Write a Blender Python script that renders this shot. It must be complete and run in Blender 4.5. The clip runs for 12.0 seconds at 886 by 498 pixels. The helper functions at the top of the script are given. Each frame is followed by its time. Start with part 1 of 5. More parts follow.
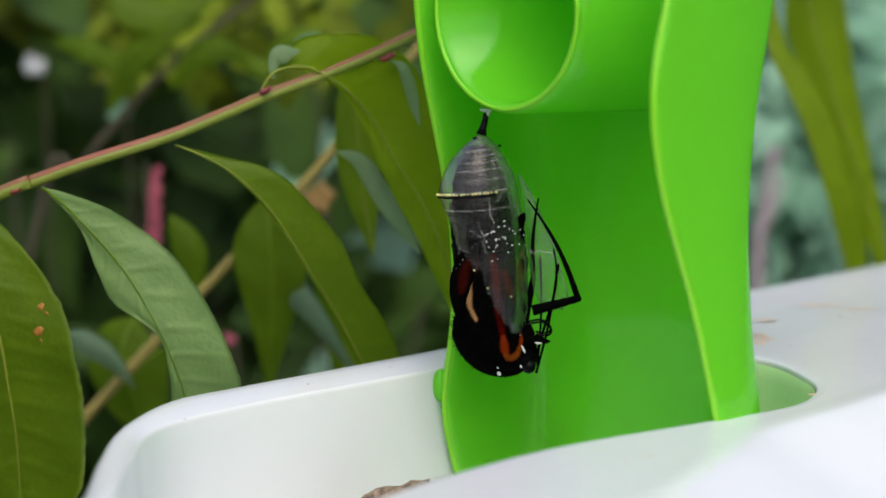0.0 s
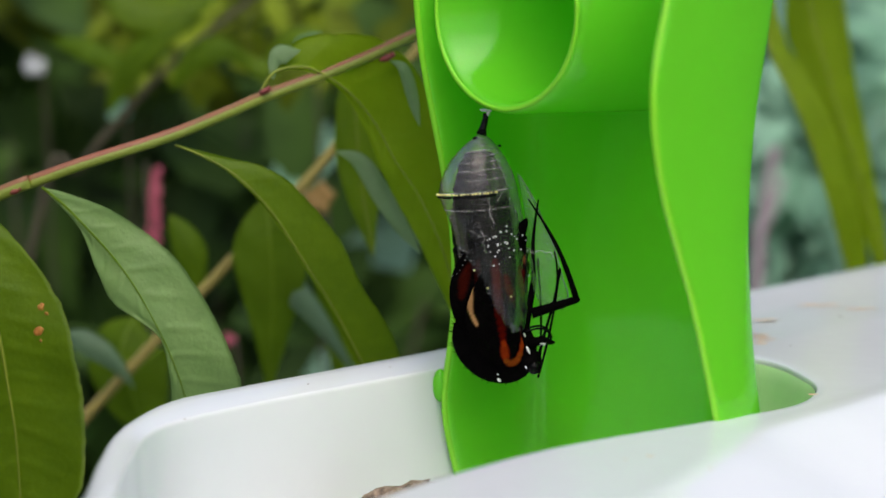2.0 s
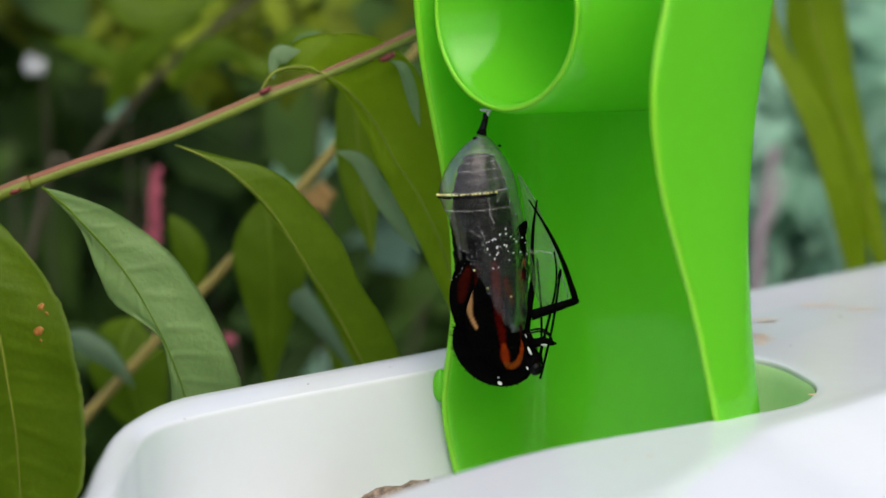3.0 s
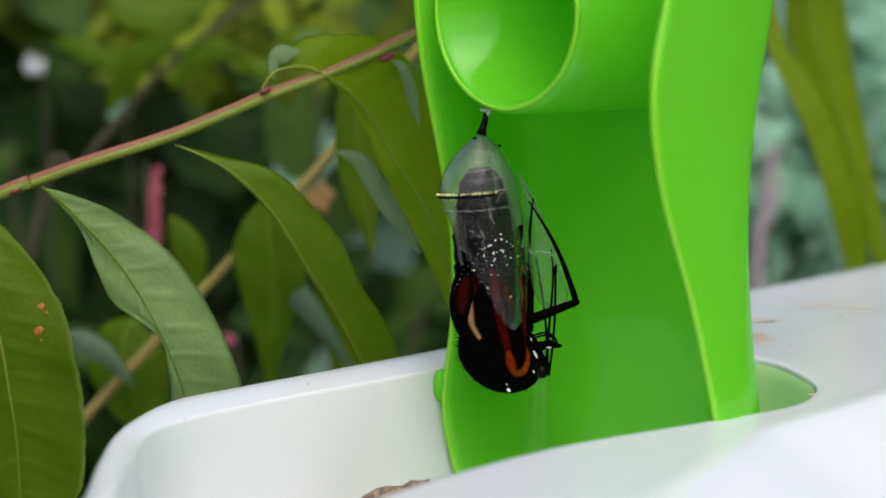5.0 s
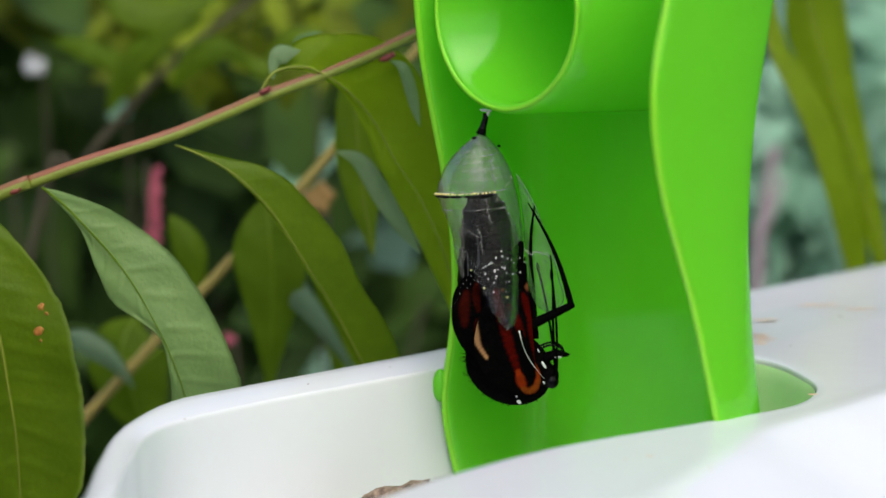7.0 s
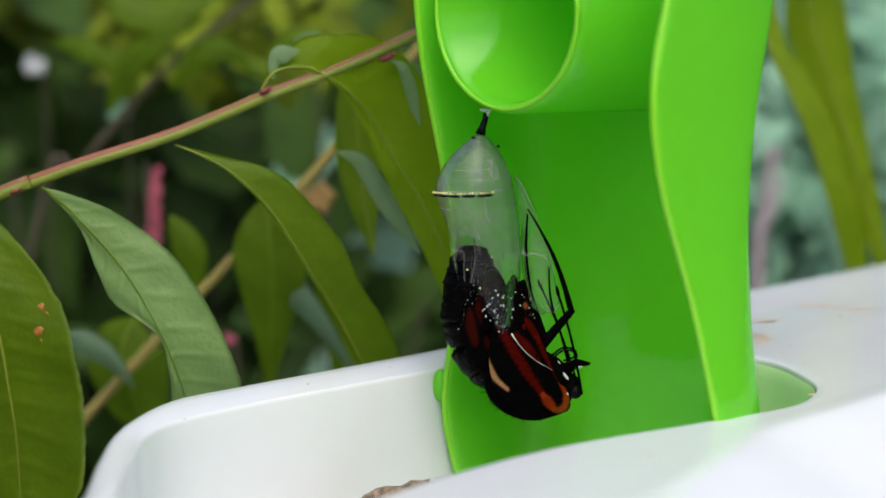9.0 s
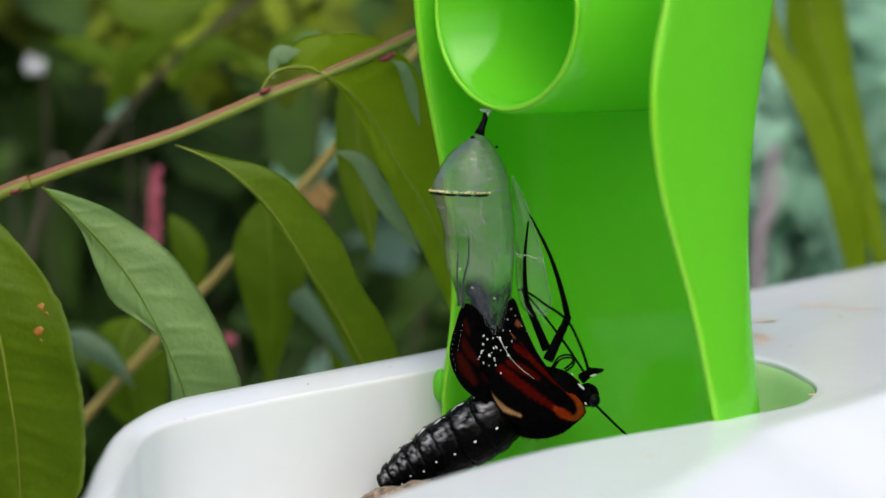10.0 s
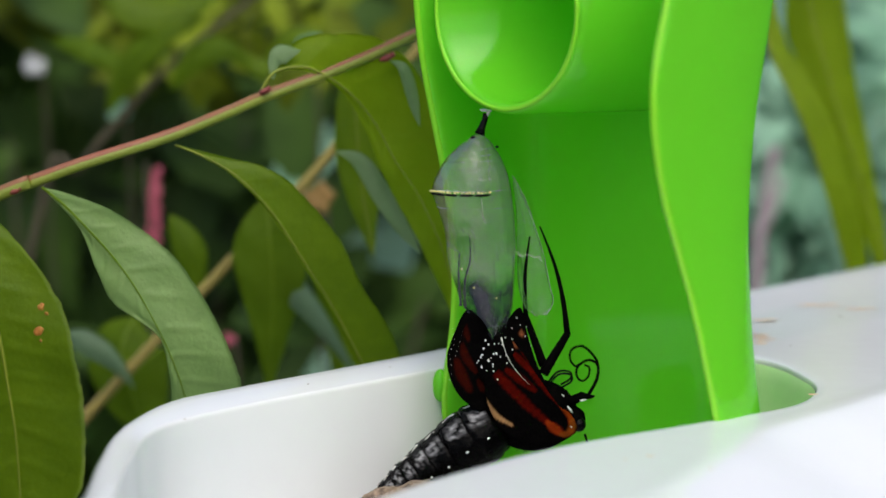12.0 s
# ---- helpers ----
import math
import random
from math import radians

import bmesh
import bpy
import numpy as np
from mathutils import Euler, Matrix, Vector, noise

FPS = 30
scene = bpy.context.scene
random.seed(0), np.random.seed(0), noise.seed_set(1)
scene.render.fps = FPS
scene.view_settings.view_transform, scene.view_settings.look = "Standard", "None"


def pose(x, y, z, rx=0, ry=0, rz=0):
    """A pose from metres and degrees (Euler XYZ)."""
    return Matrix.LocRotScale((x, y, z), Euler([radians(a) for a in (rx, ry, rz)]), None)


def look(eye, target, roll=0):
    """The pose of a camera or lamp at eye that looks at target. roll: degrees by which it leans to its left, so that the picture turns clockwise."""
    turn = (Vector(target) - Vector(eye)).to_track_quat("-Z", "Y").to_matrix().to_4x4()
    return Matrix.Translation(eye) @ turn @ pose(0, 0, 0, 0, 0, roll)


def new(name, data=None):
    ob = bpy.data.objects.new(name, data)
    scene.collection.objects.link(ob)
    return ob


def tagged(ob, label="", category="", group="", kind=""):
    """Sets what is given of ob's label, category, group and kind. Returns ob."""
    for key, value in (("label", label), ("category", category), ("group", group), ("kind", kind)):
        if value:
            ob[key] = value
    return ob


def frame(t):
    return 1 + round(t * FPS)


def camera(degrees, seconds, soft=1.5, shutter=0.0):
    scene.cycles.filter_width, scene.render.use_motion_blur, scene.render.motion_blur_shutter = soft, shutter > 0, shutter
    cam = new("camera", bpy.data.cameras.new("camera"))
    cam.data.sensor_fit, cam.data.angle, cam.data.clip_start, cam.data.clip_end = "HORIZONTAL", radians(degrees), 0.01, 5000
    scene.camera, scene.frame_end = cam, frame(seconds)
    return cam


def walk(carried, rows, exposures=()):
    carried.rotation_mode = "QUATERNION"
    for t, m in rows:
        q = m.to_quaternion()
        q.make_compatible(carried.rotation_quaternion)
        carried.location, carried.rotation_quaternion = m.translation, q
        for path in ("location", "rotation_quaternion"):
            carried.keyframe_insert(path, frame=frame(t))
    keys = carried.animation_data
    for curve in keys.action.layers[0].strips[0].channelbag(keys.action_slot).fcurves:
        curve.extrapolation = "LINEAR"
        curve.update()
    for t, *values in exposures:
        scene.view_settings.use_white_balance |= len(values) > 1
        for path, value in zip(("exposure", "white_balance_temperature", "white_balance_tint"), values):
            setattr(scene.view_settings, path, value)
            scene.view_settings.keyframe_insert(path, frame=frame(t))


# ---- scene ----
from mathutils.bvhtree import BVHTree

# Lengths below are in model units; one unit is 0.88 mm.
U = 0.00088
R2 = math.sqrt(2)

# ---- camera ----
cam = camera(24.2, 12.0, soft=1.6, shutter=0.5)
cam.data.dof.use_dof = True
cam.data.dof.focus_distance = 0.286
cam.data.dof.aperture_fstop = 18
EYE = look((0, -300 * U, 42.2 * U), (0, 0, 0))
walk(cam, [(0, EYE), (12, EYE)], exposures=[(0, 0.02), (6, 0.0), (7, 0.09), (12, 0.07)])

# ---- daylight: bright overcast ----
SUN_EL, SUN_AZ = radians(52), radians(168)      # azimuth clockwise from +y
world = bpy.data.worlds.new("world")
scene.world = world
world.use_nodes = True
wn = world.node_tree.nodes
sky = wn.new("ShaderNodeTexSky")
sky.sky_type = "NISHITA"
sky.sun_disc = False
sky.sun_elevation, sky.sun_rotation = SUN_EL, SUN_AZ
sky.air_density, sky.dust_density, sky.ozone_density = 1.0, 4.0, 0.6
wn["Background"].inputs["Strength"].default_value = 0.16
world.node_tree.links.new(sky.outputs[0], wn["Background"].inputs["Color"])
sun = new("sun", bpy.data.lights.new("sun", "SUN"))
sun.data.energy, sun.data.angle, sun.data.color = 1.35, radians(56), (1.0, 0.985, 0.96)
sun_way = Vector((math.sin(SUN_AZ) * math.cos(SUN_EL), math.cos(SUN_AZ) * math.cos(SUN_EL), math.sin(SUN_EL)))
sun.matrix_world = look(sun_way * 3, (0, 0, 0))


# ---- materials ----
def mat(name, a, b=None, scale=300.0, rough=0.5, rough_var=0.1, bump=0.0, bump_scale=1500.0, metal=0.0,
        spec=0.5, subsurface=0.0, alpha=1.0, film=0.0, translucent=0.0, spots=None, coat=0.0, per_object=0.0, attribute="", density="", clear=(1, 1, 1)):
    """Procedural material: two colours mixed by noise at two scales, with fine relief."""
    m = bpy.data.materials.new(name)
    m.use_nodes = True
    nt = m.node_tree
    n, l = nt.nodes, nt.links
    bsdf = n["Principled BSDF"]
    co = n.new("ShaderNodeTexCoord").outputs["Object"]

    def noise_at(s, detail=4.0):
        t = n.new("ShaderNodeTexNoise")
        t.inputs["Scale"].default_value, t.inputs["Detail"].default_value = s, detail
        l.new(co, t.inputs["Vector"])
        return t.outputs["Fac"]
    big, fine = noise_at(scale), noise_at(scale * 7)
    both = n.new("ShaderNodeMath")
    both.operation = "MULTIPLY_ADD"
    l.new(fine, both.inputs[0])
    both.inputs[1].default_value = 0.35
    l.new(big, both.inputs[2])
    ramp = n.new("ShaderNodeValToRGB")
    ramp.color_ramp.elements[0].position, ramp.color_ramp.elements[1].position = 0.42, 0.95
    ramp.color_ramp.elements[0].color = (*a, 1)
    ramp.color_ramp.elements[1].color = (*(b or a), 1)
    l.new(both.outputs[0], ramp.inputs["Fac"])
    colour = ramp.outputs["Color"]
    if attribute:
        at = n.new("ShaderNodeAttribute")
        at.attribute_name = attribute
        mul = n.new("ShaderNodeMixRGB")
        mul.blend_type = "MULTIPLY"
        mul.inputs["Fac"].default_value = 1
        l.new(colour, mul.inputs["Color1"])
        l.new(at.outputs["Color"], mul.inputs["Color2"])
        colour = mul.outputs["Color"]
    if per_object:
        info = n.new("ShaderNodeNewGeometry").outputs["Random Per Island"]
        hsv = n.new("ShaderNodeHueSaturation")
        mr = n.new("ShaderNodeMapRange")
        mr.inputs["To Min"].default_value, mr.inputs["To Max"].default_value = 1 - per_object, 1 + per_object
        l.new(info, mr.inputs["Value"])
        l.new(mr.outputs[0], hsv.inputs["Value"])
        l.new(colour, hsv.inputs["Color"])
        colour = hsv.outputs["Color"]
    if spots:
        s_col, s_scale, s_from, s_to = spots
        sr = n.new("ShaderNodeMapRange")
        sr.inputs["From Min"].default_value, sr.inputs["From Max"].default_value = s_from, s_to
        l.new(noise_at(s_scale, 3.0), sr.inputs["Value"])
        mix = n.new("ShaderNodeMixRGB")
        mix.inputs["Color2"].default_value = (*s_col, 1)
        l.new(sr.outputs[0], mix.inputs["Fac"])
        l.new(colour, mix.inputs["Color1"])
        colour = mix.outputs["Color"]
    l.new(colour, bsdf.inputs["Base Color"])
    rr = n.new("ShaderNodeMapRange")
    rr.inputs["To Min"].default_value, rr.inputs["To Max"].default_value = max(0.02, rough - rough_var), rough + rough_var
    l.new(fine, rr.inputs["Value"])
    l.new(rr.outputs[0], bsdf.inputs["Roughness"])
    bsdf.inputs["Metallic"].default_value = metal
    bsdf.inputs["Specular IOR Level"].default_value = spec
    bsdf.inputs["Coat Weight"].default_value = coat
    bsdf.inputs["Coat Roughness"].default_value = 0.12
    if subsurface:
        bsdf.inputs["Subsurface Weight"].default_value = subsurface
        bsdf.inputs["Subsurface Radius"].default_value = (1.0, 1.0, 0.5)
        bsdf.inputs["Subsurface Scale"].default_value = 0.003
    if bump:
        bn = n.new("ShaderNodeBump")
        bn.inputs["Strength"].default_value, bn.inputs["Distance"].default_value = bump, 0.0004
        l.new(noise_at(bump_scale, 6.0), bn.inputs["Height"])
        l.new(bn.outputs[0], bsdf.inputs["Normal"])
    out = n["Material Output"]
    if translucent:
        tr = n.new("ShaderNodeBsdfTranslucent")
        l.new(colour, tr.inputs["Color"])
        ms = n.new("ShaderNodeMixShader")
        ms.inputs[0].default_value = translucent
        l.new(bsdf.outputs[0], ms.inputs[1])
        l.new(tr.outputs[0], ms.inputs[2])
        l.new(ms.outputs[0], out.inputs["Surface"])
    if alpha < 1:
        tp = n.new("ShaderNodeBsdfTransparent")
        tp.inputs["Color"].default_value = (*clear, 1)
        ms = n.new("ShaderNodeMixShader")
        ar = n.new("ShaderNodeMapRange")
        ar.inputs["From Min"].default_value, ar.inputs["From Max"].default_value = 0.3, 0.75
        ar.inputs["To Min"].default_value, ar.inputs["To Max"].default_value = alpha * 0.35, alpha * 1.9
        l.new(big, ar.inputs["Value"])
        amount = ar.outputs[0]
        if density:
            at = n.new("ShaderNodeAttribute")
            at.attribute_name = density
            mul = n.new("ShaderNodeMath")
            mul.operation = "MULTIPLY"
            l.new(amount, mul.inputs[0])
            l.new(at.outputs["Fac"], mul.inputs[1])
            amount = mul.outputs[0]
        l.new(amount, ms.inputs[0])
        l.new(tp.outputs[0], ms.inputs[1])
        l.new(bsdf.outputs[0], ms.inputs[2])
        last = ms.outputs[0]
        if film:
            # glossy skin over the clear body
            gloss = n.new("ShaderNodeBsdfGlossy")
            gloss.inputs["Roughness"].default_value = 0.14
            if bump:
                l.new(bn.outputs[0], gloss.inputs["Normal"])
            fr = n.new("ShaderNodeFresnel")
            fr.inputs["IOR"].default_value = 1.45
            fm = n.new("ShaderNodeMath")
            fm.operation = "MULTIPLY"
            fm.inputs[1].default_value = film
            l.new(fr.outputs[0], fm.inputs[0])
            top = n.new("ShaderNodeMixShader")
            l.new(fm.outputs[0], top.inputs[0])
            l.new(last, top.inputs[1])
            l.new(gloss.outputs[0], top.inputs[2])
            last = top.outputs[0]
        l.new(last, out.inputs["Surface"])
    return m


GREEN = mat("green_plastic", (0.215, 0.80, 0.034), (0.23, 0.83, 0.04), 60, 0.11, 0.03, 0.0, 700, translucent=0.5, spec=0.55)
# Yellower than GREEN: light passing through thin edges is put into the colour.
GREEN_EDGE_GLOW = mat("green_edge_glow", (0.26, 0.77, 0.03), (0.29, 0.79, 0.04), 60, 0.25, 0.03, 0.0, 700, translucent=0.2, spec=0.4)
# Pale green for the tower's bounce light on the white slot wall.
GREEN_BOUNCE = mat("green_bounce_tint", (0.46, 0.72, 0.31), (0.52, 0.76, 0.38), 60, 0.35, 0.03, 0.0, 700, translucent=0.1, spec=0.4)
WHITE = mat("white_plastic", (0.735, 0.755, 0.785), (0.76, 0.78, 0.81), 40, 0.13, 0.03, 0.05, 260)
DIRT = mat("dirt_stain", (0.46, 0.27, 0.13), (0.66, 0.50, 0.34), 900, 0.8)
BARK = mat("bark_chip", (0.02, 0.012, 0.008), (0.46, 0.34, 0.24), 700, 0.9, 0.05, 1.0, 700)
LEAF_PALE = mat("leaf_pale", (0.29, 0.45, 0.15), (0.35, 0.52, 0.19), 160, 0.38, 0.08, 0.35, 1400, translucent=0.35)
LEAF = mat("leaf_olive", (0.18, 0.30, 0.008), (0.25, 0.385, 0.011), 120, 0.45, 0.08, 0.35, 1400, translucent=0.5,
           spots=((0.35, 0.14, 0.02), 170, 0.76, 0.80))
LEAF_DARK = mat("leaf_deep_green", (0.13, 0.23, 0.008), (0.18, 0.30, 0.014), 120, 0.5, 0.08, 0.3, 1400, translucent=0.45, spec=0.2)
LEAF_SILVER = mat("leaf_silver_green", (0.29, 0.44, 0.21), (0.37, 0.52, 0.27), 160, 0.5, 0.08, 0.2, 1400, translucent=0.3)
# Yellower olive, brightened in the base colour so these leaves look sunlit.
LEAF_LIT = mat("leaf_lit_olive", (0.29, 0.43, 0.010), (0.36, 0.51, 0.015), 110, 0.45, 0.08, 0.3, 1400, translucent=0.5, spec=0.3)
LEAF_GREY = mat("leaf_grey_green", (0.13, 0.23, 0.12), (0.18, 0.30, 0.17), 120, 0.5, 0.08, 0.2, 1400, translucent=0.2)
RIB = mat("leaf_rib", (0.20, 0.25, 0.02), (0.25, 0.30, 0.03), 200, 0.5)
STEM = mat("stem_green", (0.15, 0.20, 0.018), (0.20, 0.24, 0.03), 90, 0.5, 0.1, 0.4, 1200)
STEM_RED = mat("stem_red", (0.24, 0.07, 0.035), (0.20, 0.11, 0.04), 150, 0.5, 0.1, 0.3, 1200)
NODE_RED = mat("bud_red", (0.16, 0.02, 0.02), (0.22, 0.05, 0.035), 400, 0.5, 0.1, 0.4, 1800)
TWIG = mat("twig_tan", (0.20, 0.165, 0.035), (0.26, 0.215, 0.05), 120, 0.6, 0.1, 0.4, 900)
MAUVE = mat("stalk_mauve", (0.30, 0.24, 0.28), (0.40, 0.33, 0.36), 60, 0.7)
TWIG_DARK = mat("twig_dark", (0.04, 0.035, 0.018), (0.07, 0.06, 0.03), 60, 0.7, 0.1, 0.4, 900)
PINK = mat("pink_flower", (0.28, 0.05, 0.08), (0.42, 0.10, 0.14), 300, 0.7)
PETAL = mat("white_petal", (0.50, 0.54, 0.55), (0.60, 0.64, 0.64), 100, 0.6, translucent=0.2)
ORANGE_LEAF = mat("withered_leaf", (0.25, 0.15, 0.04), (0.32, 0.20, 0.06), 120, 0.6, translucent=0.2)
BLIGHT = mat("leaf_blight", (0.30, 0.10, 0.012), (0.36, 0.19, 0.02), 700, 0.6)
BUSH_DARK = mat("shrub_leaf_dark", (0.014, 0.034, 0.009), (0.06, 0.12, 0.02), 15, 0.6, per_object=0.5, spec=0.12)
BUSH_OLIVE = mat("shrub_leaf_olive", (0.085, 0.125, 0.008), (0.16, 0.21, 0.010), 15, 0.55, translucent=0.25, per_object=0.5, spec=0.12)
BUSH_GREY = mat("shrub_leaf_grey", (0.17, 0.34, 0.23), (0.31, 0.52, 0.38), 15, 0.55, translucent=0.35, per_object=0.45, spec=0.15)
SOIL = mat("soil", (0.03, 0.027, 0.017), (0.06, 0.07, 0.03), 3, 0.9, 0.05, 1.0, 60)
BLACK = mat("black_scales", (0.0012, 0.0012, 0.0012), (0.0035, 0.003, 0.003), 700, 0.8, 0.1, 0.5, 3000, spec=0.012)
BLACK_SHINY = mat("black_cuticle", (0.0012, 0.0012, 0.0014), (0.003, 0.003, 0.003), 700, 0.22, 0.06, 0.3, 2500, spec=0.1)
# Black cuticle whose grey highlights are painted in by the colour attribute.
CUTICLE = mat("sheen_painted_cuticle", (0.2, 0.2, 0.2), (1.0, 1.0, 1.0), 1000, 0.24, 0.06, 0.5, 1400, spec=0.035, attribute="scales_and_sheen")
WING = mat("wing_scales", (0.8, 0.8, 0.8), (1.0, 1.0, 1.0), 500, 0.8, 0.08, 0.5, 3000, spec=0.012, attribute="scales_and_sheen")
SPOT = mat("white_scales", (0.72, 0.72, 0.70), (0.8, 0.8, 0.78), 800, 0.5)
SHELL = mat("clear_shell", (0.30, 0.32, 0.30), (0.46, 0.48, 0.46), 210, 0.22, 0.06, 0.25, 900, alpha=0.022, film=0.25, clear=(0.975, 0.955, 0.97))
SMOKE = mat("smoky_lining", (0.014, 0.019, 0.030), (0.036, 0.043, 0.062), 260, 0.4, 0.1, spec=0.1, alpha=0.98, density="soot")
SOOT = mat("soot_thread", (0.015, 0.018, 0.02), (0.05, 0.055, 0.06), 400, 0.6, 0.1)
CAP = mat("milky_shell", (0.45, 0.46, 0.45), (0.62, 0.63, 0.62), 220, 0.25, 0.06, 0.25, 900, alpha=0.05, film=0.2)
MILK = mat("milky_lining", (0.42, 0.45, 0.40), (0.62, 0.66, 0.58), 300, 0.35, 0.08, 0.25, 900, alpha=0.19)
FLAP = mat("clear_flap", (0.50, 0.55, 0.50), (0.62, 0.66, 0.60), 200, 0.22, 0.06, 0.25, 900, alpha=0.16, film=0.5, clear=(0.95, 0.92, 0.94))
SHELL_EDGE = mat("shell_ridge", (0.50, 0.52, 0.48), (0.66, 0.67, 0.62), 300, 0.4, 0.1, alpha=0.28)
STRIP = mat("torn_strip", (0.44, 0.46, 0.42), (0.60, 0.61, 0.56), 500, 0.5, 0.1, alpha=0.2)
TISSUE = mat("torn_membrane", (0.62, 0.62, 0.56), (0.75, 0.75, 0.70), 300, 0.5, 0.1, 0.4, 2000)
GOLD = mat("gold_dot", (0.72, 0.60, 0.12), (0.86, 0.80, 0.36), 600, 0.3, 0.08, metal=0.3)
SILK = mat("silk", (0.70, 0.72, 0.70), (0.80, 0.80, 0.78), 600, 0.7, 0.1, 0.6, 2500, translucent=0.3)


# ---- building helpers ----
BASE = {}


def thing(name, base, label, category, group="", kind=""):
    ob = new(name)
    ob.location = Vector(base) * U
    ob.empty_display_size = 0.005
    BASE[ob.name] = Vector(base)
    return tagged(ob, label, category, group, kind)


def link(name, me, parent, material, label="", base=None):
    ob = new(name, me)
    if not me.materials:
        me.materials.append(material)
    if parent:
        ob.parent = parent
    BASE[ob.name] = base if base is not None else (BASE[parent.name] if parent else Vector((0, 0, 0)))
    if label:
        tagged(ob, label)
    return ob


def part(name, bm, material, parent, label="", smooth=True):
    """One bmesh in model units as one mesh object under its parent."""
    base = BASE[parent.name] if parent else Vector((0, 0, 0))
    bmesh.ops.recalc_face_normals(bm, faces=bm.faces)
    bm.transform(Matrix.Diagonal((U, U, U, 1)) @ Matrix.Translation(-base))
    me = bpy.data.meshes.new(name)
    bm.to_mesh(me)
    bm.free()
    if smooth:
        me.shade_smooth()
    return link(name, me, parent, material, label)


def catmull(pts, steps, closed=False):
    """Points of a smooth curve through pts."""
    pts = [Vector(p) for p in pts]
    n = len(pts)
    out = []
    for i in range(n if closed else n - 1):
        if closed:
            a, b, c, d = (pts[(i + k) % n] for k in (-1, 0, 1, 2))
        else:
            a, b, c, d = pts[max(i - 1, 0)], pts[i], pts[i + 1], pts[min(i + 2, n - 1)]
        for s in range(steps):
            t = s / steps
            out.append(0.5 * (2 * b + (c - a) * t + (2 * a - 5 * b + 4 * c - d) * t * t + (3 * b - a - 3 * c + d) * t ** 3))
    if not closed:
        out.append(pts[-1])
    return out


def grid(bm, rows, closed=False):
    """Faces between rows of points; closed joins the ends of each row."""
    vs = [[bm.verts.new(p) for p in r] for r in rows]
    for r, s in zip(vs, vs[1:]):
        n = len(r)
        for i in range(n if closed else n - 1):
            j = (i + 1) % n
            bm.faces.new((r[i], r[j], s[j], s[i]))
    return vs


def tube(bm, pts, radii, sides=8, cap=True):
    """A round bar along pts."""
    pts = [Vector(p) for p in pts]
    if not hasattr(radii, "__len__"):
        radii = [radii] * len(pts)
    up = Vector((0.13, 0.97, 0.2))
    rows = []
    for i, p in enumerate(pts):
        t = (pts[min(i + 1, len(pts) - 1)] - pts[max(i - 1, 0)]).normalized()
        s = t.cross(up).normalized()
        v = s.cross(t)
        rows.append([p + radii[i] * (s * math.cos(a) + v * math.sin(a)) for a in (2 * math.pi * k / sides for k in range(sides))])
    vs = grid(bm, rows, closed=True)
    if cap:
        bm.faces.new(vs[0][::-1])
        bm.faces.new(vs[-1])
    return bm


def ball(bm, c, r, sub=2, m=None):
    """An ellipsoid at c with radii r."""
    k = Matrix.Translation(c) @ (m or Matrix.Identity(4)) @ Matrix.Diagonal((*r, 1))
    bmesh.ops.create_icosphere(bm, subdivisions=sub, radius=1, matrix=k)
    return bm


def uw(u, w, z):
    """Plan axes of the planter: u runs along its back edge, w across it."""
    return Vector(((u + w) / R2, (u - w) / R2, z))


# ---- ground ----
bm = bmesh.new()
n_g = 40
ticks = [math.copysign(abs(k / n_g) ** 3 * 340000, k) for k in range(-n_g, n_g + 1)]
grid(bm, [[(x, y, -600 + 6 * noise.noise((x / 150, y / 150, 0))) for x in ticks] for y in ticks])
tagged(part("ground", bm, SOIL, None), "dark garden soil with low weeds", "ground", kind="structure")


# ---- white planter ----
def dip(u, v):
    """How far the top of the planter falls away beyond the ridge along its front."""
    ridge = 41.4 + (0.32 * (22.8 - u) if u < 22.8 else -0.06 * (min(u, 60) - 22.8)) + 0.5 * noise.noise((u * 0.05, 0, 0))
    d = min(max(v - ridge, 0), 60)
    return 0.42 * d * d / (d + 1.5) - 0.12 * math.exp(-((v - ridge + 1.5) / 2.2) ** 2)


